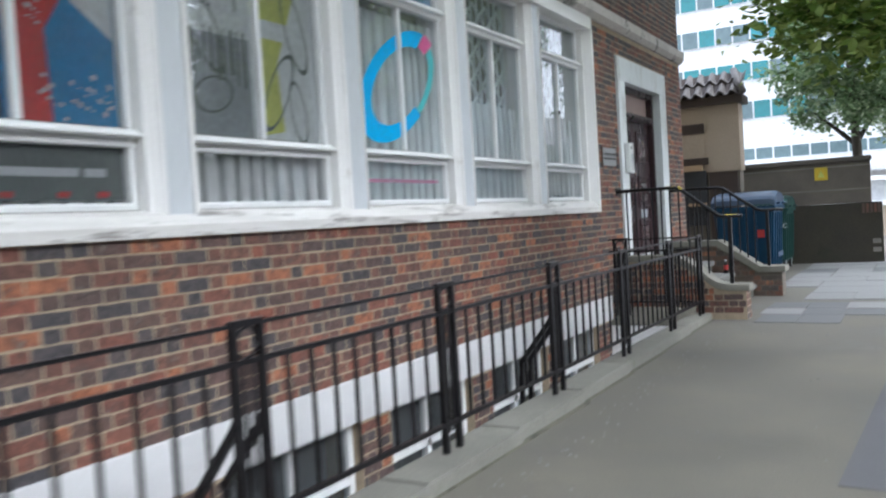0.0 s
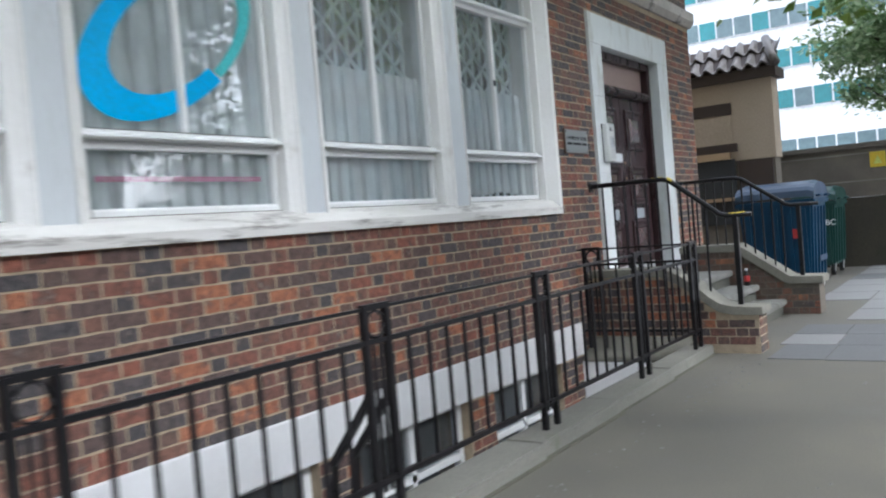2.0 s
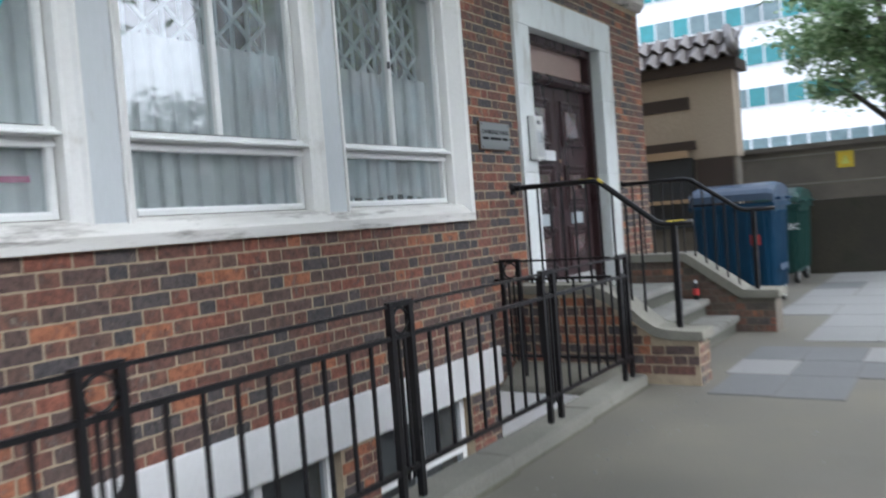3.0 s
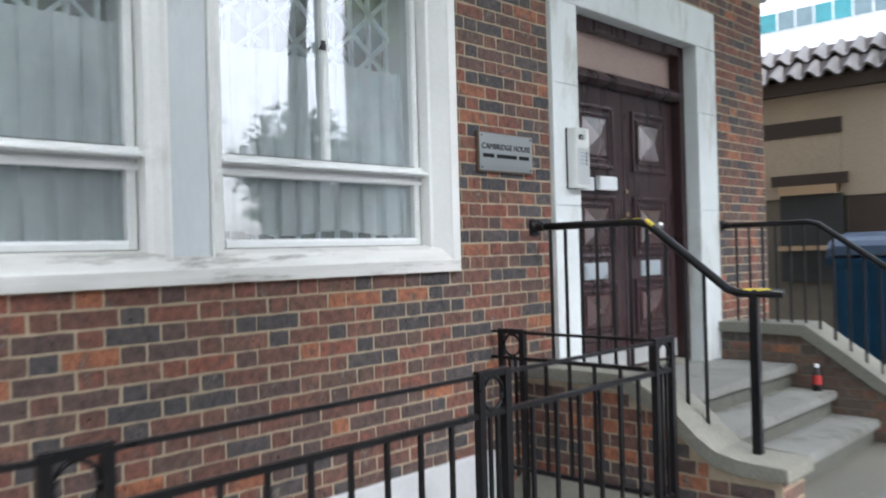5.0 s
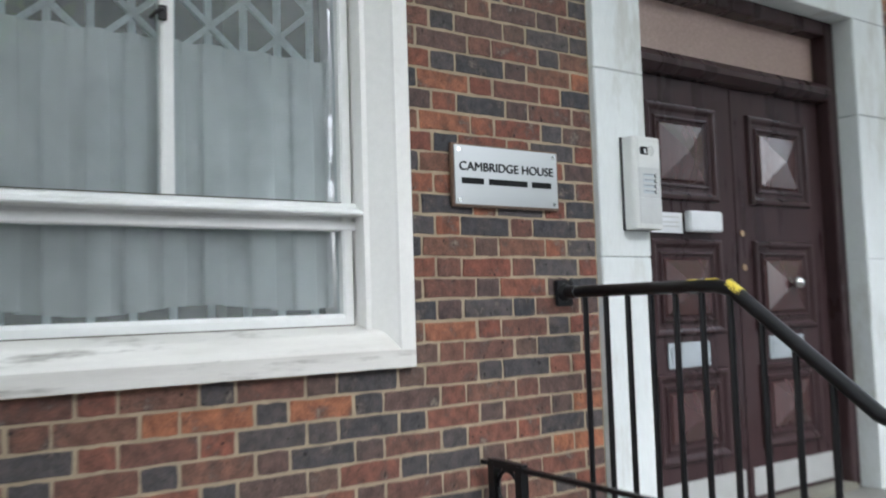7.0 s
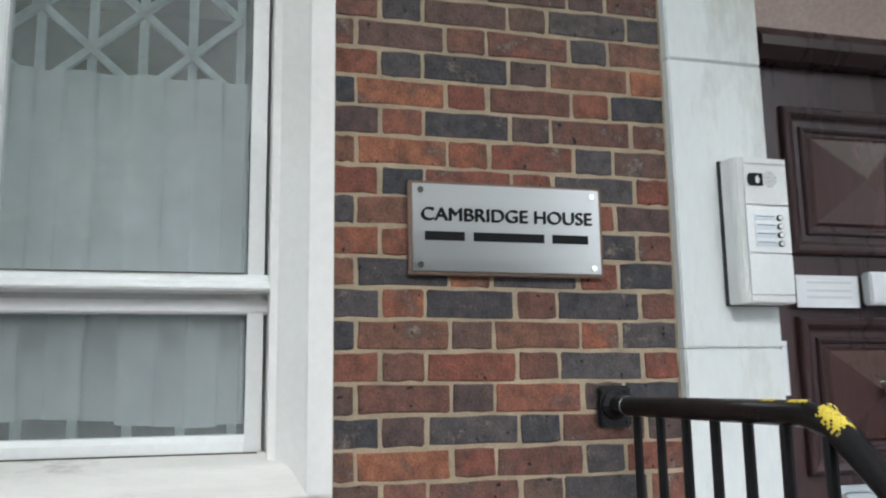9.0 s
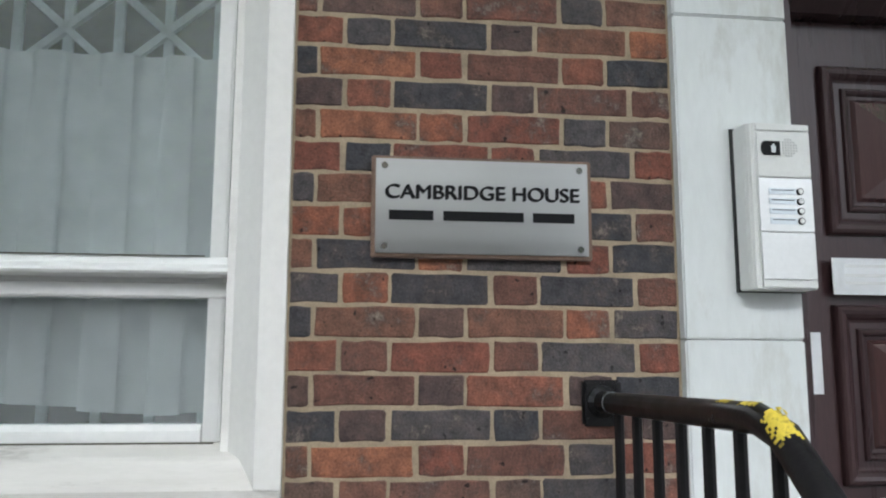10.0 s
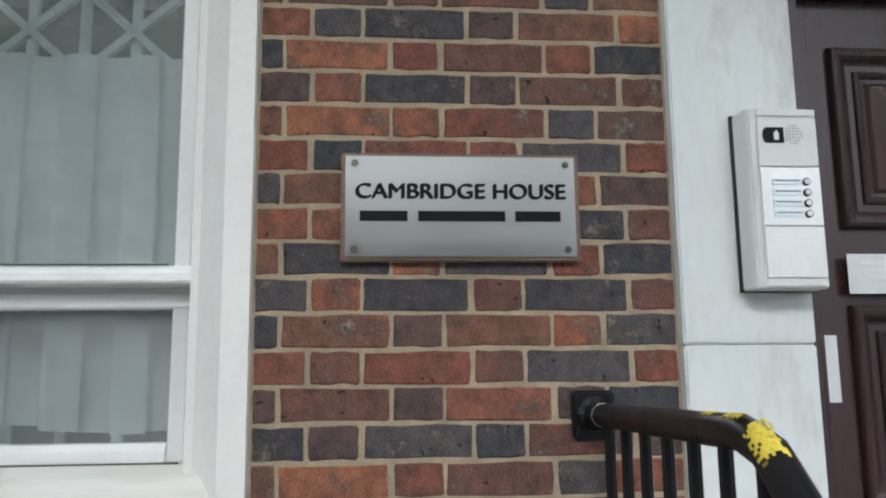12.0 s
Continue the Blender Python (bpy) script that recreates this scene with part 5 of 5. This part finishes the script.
# ---- trees ----
def tree(x, y, height, clear, spread, lean, offset, leaves, leaf, mat, seed, label, trunk_r=0.16, boughs=()):
    rng = random.Random(seed)
    t = thing("street_tree", (x, y, 0), label, "tree", "street trees")
    bm, tips = bmesh.new(), []
    top = Vector((x + lean[0], y + lean[1], clear + (height - clear) * 0.55))
    tube(bm, [(x, y, -0.1), (x + 0.02, y, 0.4), (x + lean[0] * 0.3, y + lean[1] * 0.3, clear * 0.7), tuple(top)], [trunk_r * 1.35, trunk_r, trunk_r * 0.85, trunk_r * 0.35], 12)
    part("trunk", bm, M_BARK, t, smooth=True)
    crown_c = Vector((x + offset[0], y + offset[1], (clear + height) / 2))
    for i in range(13):
        a = 2 * math.pi * i / 13 + rng.uniform(-0.3, 0.3)
        s = rng.uniform(0.15, 0.8)
        o = Vector((x, y, 0)).lerp(top, 0.45 + 0.5 * s)
        o.z = clear * 0.75 + (top.z - clear * 0.75) * s
        e = crown_c + Vector((math.cos(a) * spread * rng.uniform(0.6, 0.95), math.sin(a) * spread * rng.uniform(0.6, 0.95), (height - clear) * rng.uniform(-0.38, 0.4)))
        m = o.lerp(e, 0.5) + Vector((rng.uniform(-0.2, 0.2), rng.uniform(-0.2, 0.2), 0.25))
        part("limb", tube(bmesh.new(), [tuple(o), tuple(m), tuple(e)], [trunk_r * 0.42, trunk_r * 0.24, 0.015], 7), M_BARK, t, smooth=True)
        tips += [o.lerp(e, 0.55), m, e]
    verts, faces = [], []
    clumps = []
    for i in range(0, len(boughs), 4):
        o = Vector((x + lean[0] * 0.5, y, clear * 0.8))
        e = Vector(boughs[i][:3])
        part("limb", tube(bmesh.new(), [tuple(o), tuple(o.lerp(e, 0.5) + Vector((0, 0, 0.35))), tuple(e)], [trunk_r * 0.4, trunk_r * 0.2, 0.01], 7), M_BARK, t, smooth=True)
    for i in range(95):
        v = Vector((rng.gauss(0, 1), rng.gauss(0, 1), rng.gauss(0, 1))).normalized() * rng.uniform(0.45, 1.0) ** 0.6
        clumps.append((crown_c + Vector((v.x * spread, v.y * spread, v.z * (height - clear) / 2)), rng.uniform(0.28, 0.6) * spread / 2.4))
    clumps += [(p, 0.45 * spread / 2.4) for p in tips]
    clumps += [(Vector(c[:3]), c[3]) for c in boughs for copies in range(7)]
    fine = len(clumps) - 7 * len(boughs)
    for i in range(leaves):
        pick = rng.randrange(len(clumps))
        c, r = clumps[pick]
        p = c + Vector((rng.gauss(0, 1) * r * 0.55, rng.gauss(0, 1) * r * 0.55, rng.gauss(0, 1) * r * 0.42))
        u = Vector((rng.gauss(0, 1), rng.gauss(0, 1), rng.gauss(0, 0.5))).normalized()
        w = u.cross(Vector((rng.gauss(0, 0.5), rng.gauss(0, 0.5), 1))).normalized()
        s = (0.062 if pick >= fine else leaf) * rng.uniform(0.6, 1.25)
        n = u.cross(w) * s * 0.18
        o = len(verts)
        verts += [tuple(p - u * s), tuple(p + w * s * 0.62 + n), tuple(p + u * s), tuple(p - w * s * 0.62 + n)]
        faces += [(o, o + 1, o + 2), (o, o + 2, o + 3)]
    me = bpy.data.meshes.new("crown")
    me.from_pydata(verts, [], faces)
    me.materials.append(mat)
    tagged(under(new("crown", me), t), kind="stuff")
    return t


# trunk from its reflection; the crown, out of view, widened to shade the steps
tree(2.1, 13.1, 10.5, 6.1, 4.2, (-0.7, 0.1), (-1.0, -0.6), 30000, 0.085, M_LEAF, 21, "tall street tree with a dark trunk beside the pavement", trunk_r=0.15)
# placed out of view, only for its silhouette in the panes
tree(3.2, 19.0, 9.4, 4.7, 2.9, (-0.4, 0.0), (-0.2, -0.3), 26000, 0.08, M_LEAF, 24, "leafy green added tree, only mirrored in the panes", trunk_r=0.2)
tree(20.0, 27.0, 7.6, 1.2, 2.8, (0, 0), (0, 0), 8000, 0.16, M_LEAF_SILHOUETTE, 25, "dense dark tree far across the street", trunk_r=0.2)
tower = thing("office_tower", (22, 43, 0), "tall dark grey office tower with a grid of windows", "office building")
part("wall", boxes((14, 29, 36.6, 50, 0, 38)), M_TILE, tower)
for f in range(11):
    for i in range(9):
        part("window", boxes((14.5 + 1.6 * i, 15.5 + 1.6 * i, 36.54, 36.62, 3 + 3.1 * f, 4.9 + 3.1 * f)), M_GREYGLASS, tower)
        if i < 8:
            part("window", boxes((13.94, 14.02, 37.2 + 1.6 * i, 38.2 + 1.6 * i, 3 + 3.1 * f, 4.9 + 3.1 * f)), M_GREYGLASS, tower)
tree(16.0, 16.1, 11.0, 1.4, 3.4, (0, 0), (0, 0), 12000, 0.14, M_LEAF_SILHOUETTE, 26, "dense dark tree before the house row", trunk_r=0.2)
LOW = [(-0.85, 8.1, 3.05, 0.5), (-0.35, 8.0, 2.85, 0.5), (0.15, 8.2, 2.80, 0.5), (0.65, 7.9, 2.90, 0.6), (-0.90, 8.3, 3.65, 0.5), (-0.20, 8.1, 3.50, 0.6), (0.50, 8.3, 3.50, 0.6), (1.20, 7.8, 3.30, 0.6), (-0.30, 8.6, 4.20, 0.6), (0.60, 8.4, 4.30, 0.7), (1.40, 8.2, 4.10, 0.7)]
# unseen crowns added to shade the wall; only the LOW bough shows
for ty, seed, count, low, clear in ((-7.5, 31, 7000, (), 6.4), (-0.5, 32, 7000, (), 6.4), (6.2, 33, 21000, LOW, 6.4)):
    tree(3.4, ty, 11.5, clear, 4.6, (-0.5, 0.1), (-1.2, 0.0), count, 0.11 if low else 0.17, M_LEAF, seed, "tall added tree whose unseen crown shades the wall", trunk_r=0.18, boughs=low)
# unseen row, added to give the panes a dark reflection
opposite = thing("added_house_row", (21, -8, 0), "unseen brown brick row added to darken the pane reflections", "building", kind="structure")
part("wall", boxes((17.5, 25, -30, 20.2, 0, 13)), M_OLDWALL, opposite)
part("roof", prism([(17.2, 13), (25.3, 13), (21, 15)], "y", -30.2, 20.4), M_TILE, opposite)
# unseen backdrop, added for the low part of the reflections
far_row = thing("added_house_row", (40, 66, 0), "unseen far brick row added as a backdrop in reflections", "building", kind="structure")
part("wall", boxes((10, 75, 62, 70, 0, 7)), M_OLDWALL, far_row)
part("roof", prism([(61.7, 7), (70.3, 7), (66, 9.5)], "x", 9.8, 75.2), M_TILE, far_row)
tree(-1.2, 20.9, 6.9, 2.45, 1.85, (-0.2, 0.0), (-0.02, 0.1), 15000, 0.075, M_LEAF_FAR, 22, "grey-green leafy tree behind the yard wall", trunk_r=0.14)

# ---- small bottle left on the steps ----
bottle = thing("drink_bottle", (-2.66, 13.06, TREAD_Z), "small red-labelled plastic drink bottle standing on the tread", "bottle")
part("body", tube(bmesh.new(), [(-2.66, 13.06, TREAD_Z), (-2.66, 13.06, TREAD_Z + 0.12), (-2.66, 13.06, TREAD_Z + 0.16), (-2.66, 13.06, TREAD_Z + 0.18)], [0.034, 0.034, 0.016, 0.014], 14), M_RUBBER, bottle, "dark bottle body", smooth=True)
part("label", tube(bmesh.new(), [(-2.66, 13.06, TREAD_Z + 0.05), (-2.66, 13.06, TREAD_Z + 0.12)], 0.035, 14), M_RED, bottle, "red paper label")
part("cap", tube(bmesh.new(), [(-2.66, 13.06, TREAD_Z + 0.18), (-2.66, 13.06, TREAD_Z + 0.205)], 0.017, 12), M_PAPER, bottle, "white screw cap")

# ---- small litter along the foot of the kerb ----
rng = random.Random(77)
bm = bmesh.new()
for i in range(230):
    y = rng.uniform(-2.5, 12.0)
    x = -2.04 + abs(rng.gauss(0, 0.16)) if rng.random() < 0.75 else rng.uniform(-2.0, -0.3)
    r, a = rng.uniform(0.004, 0.013), rng.uniform(0, 6.28)
    ring = [bm.verts.new((x + r * (1 + 0.5 * rng.random()) * math.cos(a + 1.2566 * j), y + 0.7 * r * (1 + 0.5 * rng.random()) * math.sin(a + 1.2566 * j), 0.0045)) for j in range(5)]
    tip = bm.verts.new((x, y, 0.005 + r * 0.5))
    for j in range(5):
        bm.faces.new((ring[j], ring[(j + 1) % 5], tip))
tagged(part("litter", bm, M_FLAG), "scattered pale grit and crumbs along the kerb", "litter", kind="stuff")


# ---- bricks, last: each a piece with its own edges ----
def brick_mesh(length, seed):
    """One brick: worn outline with rounded corners, front slightly proud. Local u along the course, v up, w out of the wall."""
    rng = random.Random(seed)
    h, dp, c = 0.0675, 0.014, 0.0035
    base = [(c, 0), (length * 0.35, 0), (length * 0.68, 0), (length - c, 0), (length, c), (length, h * 0.5), (length, h - c),
            (length - c, h), (length * 0.66, h), (length * 0.33, h), (c, h), (0, h - c), (0, h * 0.5), (0, c)]
    out = [(u + rng.uniform(-0.0018, 0.0018), v + rng.uniform(-0.0026, 0.0026)) for u, v in base]
    n, cu, cv = len(out), length / 2, h / 2
    tilt = rng.uniform(-0.0012, 0.0012)
    verts = [(u, v, 0) for u, v in out] + [(u, v, dp - 0.0022) for u, v in out]
    for u, v in out:
        du, dv = cu - u, cv - v
        k = 0.0028 / math.hypot(du, dv)
        verts.append((u + du * k, v + dv * k * 1.6, dp + tilt * (u / length - 0.5)))
    faces = []
    for i in range(n):
        k = (i + 1) % n
        faces += [(i, k, n + k, n + i), (n + i, n + k, 2 * n + k, 2 * n + i)]
    faces.append(tuple(range(2 * n, 3 * n)))
    return verts, faces


SHAPES = {(kind, s): brick_mesh(ln, 40 + s + 100 * kind) for kind, ln in ((0, 0.226), (1, 0.1035)) for s in range(8)}
SHARED = {}
for clean in (True, False):
    for key, (vs, fs) in SHAPES.items():
        me = bpy.data.meshes.new("brick")
        me.from_pydata(vs, [], fs)
        me.materials.append(M_BRICK_ONE if clean else M_BRICK_DIRTY)
        SHARED[(clean, *key)] = me
for tone, m in M_BRICK_TONES.items():
    for key, (vs, fs) in SHAPES.items():
        me = bpy.data.meshes.new("brick")
        me.from_pydata(vs, [], fs)
        me.materials.append(m)
        SHARED[(tone, *key)] = me
# firing colours of the courses round the name plaque, from course 8 down, six bricks to a course
AROUND = "RDDVBO DORBRD VRDVBB BOORDV RDRRDR DBRRRV OORRDB BDODRD DODBDB DBVBOD RBRBDR VBVRVD DVDDBV BORBDR".split()


def lay(parent, frame_m, z0, z1, allowed, single, seed, phase=PHASE, course=COURSE, base=1.560 + 4 * COURSE, clean=True, mass=None):
    """Flemish bond on a wall: frame_m turns (u, v, w) into the world; allowed(v) gives the stretches of u to fill; single(u, v) tells which bricks stand alone."""
    rng = random.Random(seed)
    verts, faces = [], []
    for i in range(math.floor((z0 - base) / course), math.ceil((z1 - base) / course)):
        v = base + i * course + 0.0055
        vm = v + 0.033
        if vm < z0 or vm > z1:
            continue
        shift = phase + (PERIOD / 2 + 0.0 if i % 2 else 0.0)
        for lo, hi in allowed(vm):
            tones = iter(AROUND[8 - i]) if parent is wall_front and lo > 9.9 and hi < 10.9 and -5 <= i <= 8 else iter(())
            n = math.floor((lo - shift) / PERIOD) - 1
            while True:
                u = shift + n * PERIOD
                if u > hi:
                    break
                for kind, s0, ln in ((0, u, 0.226), (1, u + 0.2365, 0.1035)):
                    s0 += rng.uniform(-0.002, 0.002)
                    a, b = max(s0, lo), min(s0 + ln, hi)
                    w, lift, pick = rng.uniform(-0.0012, 0.0012), rng.uniform(-0.0012, 0.0012), rng.randrange(8)
                    if b - a < 0.025:
                        continue
                    k = (b - a) / ln
                    m = frame_m @ Matrix.Translation((a, v + lift, w)) @ Matrix.Diagonal((k, 1, 1, 1))
                    if single(a, v):
                        ob = new("brick", SHARED[(next(tones, clean), kind, pick)])
                        ob.parent = parent
                        if parent.type == "EMPTY":
                            ob.matrix_parent_inverse = Matrix.Translation(-parent.location)
                        ob.matrix_basis = m
                    else:
                        sv, sf = SHAPES[(kind, pick)]
                        o = len(verts)
                        verts += [tuple(m @ Vector(p)) for p in sv]
                        faces += [tuple(o + q for q in f) for f in sf]
                n += 1
    if verts:
        me = bpy.data.meshes.new("brickwork")
        me.from_pydata(verts, [], faces)
        me.materials.append(mass or (M_BRICK_MASS if clean else M_BRICK_DIRTY_MASS))
        tagged(under(new("brickwork", me), parent), kind="stuff")


def cut(stretches, a, b):
    out = []
    for lo, hi in stretches:
        if b <= lo or a >= hi:
            out.append((lo, hi))
        else:
            if a > lo:
                out.append((lo, a))
            if b < hi:
                out.append((b, hi))
    return out


def front_spans(z):
    s = [(-4.0, CORNER_Y)]
    if z < -0.02:
        for k in range(WINDOWS):
            s = cut(s, opening(k)[0] - 0.005, min(opening(k)[1], 9.70) + 0.005)
    if 0.025 < z < 0.34:
        s = cut(s, -4, 10.205)
    if SILL_Z - 0.02 < z < HEAD_Z + 0.02:
        s = cut(s, SUR_Y0 - 0.004, SUR_Y1 + 0.006)
    if z < DOOR_Z + 0.02:
        s = cut(s, DOOR_Y0 - 0.006, DOOR_Y1 + 0.006)
    if BAND_Z0 - 0.02 < z < BAND_Z1 + 0.02:
        s = []
    return s


FRONT = Matrix(((0, 0, 1, W - 0.014), (1, 0, 0, 0), (0, 1, 0, 0), (0, 0, 0, 1)))
# courses above the string course use the brick tones at 0.58
lay(wall_front, FRONT, BAND_Z1, 6.8, front_spans, lambda u, v: False, 4, mass=M_BRICK_DARK)
lay(wall_front, FRONT, -1.4, BAND_Z0, front_spans, lambda u, v: (9.9 < u < 10.85 and 1.1 < v < 3.0) or (8.75 < u <= 9.9 and 0.95 < v < 1.39), 3)
SIDE = Matrix(((1, 0, 0, 0), (0, 0, -1, STEP_Y0 + 0.0165), (0, 1, 0, 0), (0, 0, 0, 1)))


def near_spans(z):
    if z > 0.69:
        return []
    return [(W + 0.005, -1.915 if z < 0.30 else float(np.interp(z + 0.045, [p[1] for p in UNDER[-2:0:-1]], [p[0] for p in UNDER[-2:0:-1]])) - 0.02)]


lay(cheek_near, SIDE, 0.10, 0.80, near_spans, lambda u, v: True, 8, -2.0, COURSE, 0.0, True)
END = Matrix(((0, 0, 1, -1.9205), (1, 0, 0, 0), (0, 1, 0, 0), (0, 0, 0, 1)))
lay(cheek_near, END, 0.0, 0.35, lambda z: [(STEP_Y0 + 0.012, INNER - 0.034)], lambda u, v: True, 12, 10.35, COURSE, 0.0, False)
SIDE2 = Matrix(((1, 0, 0, 0), (0, 0, -1, CY0 + 0.0305), (0, 1, 0, 0), (0, 0, 0, 1)))


def far_spans(z):
    if z > CTOP - 0.11:
        return []
    return [(W + 0.005, -1.885 if z < 0.32 else -2.22 - (z - 0.36) * 1.38 - 0.06)]


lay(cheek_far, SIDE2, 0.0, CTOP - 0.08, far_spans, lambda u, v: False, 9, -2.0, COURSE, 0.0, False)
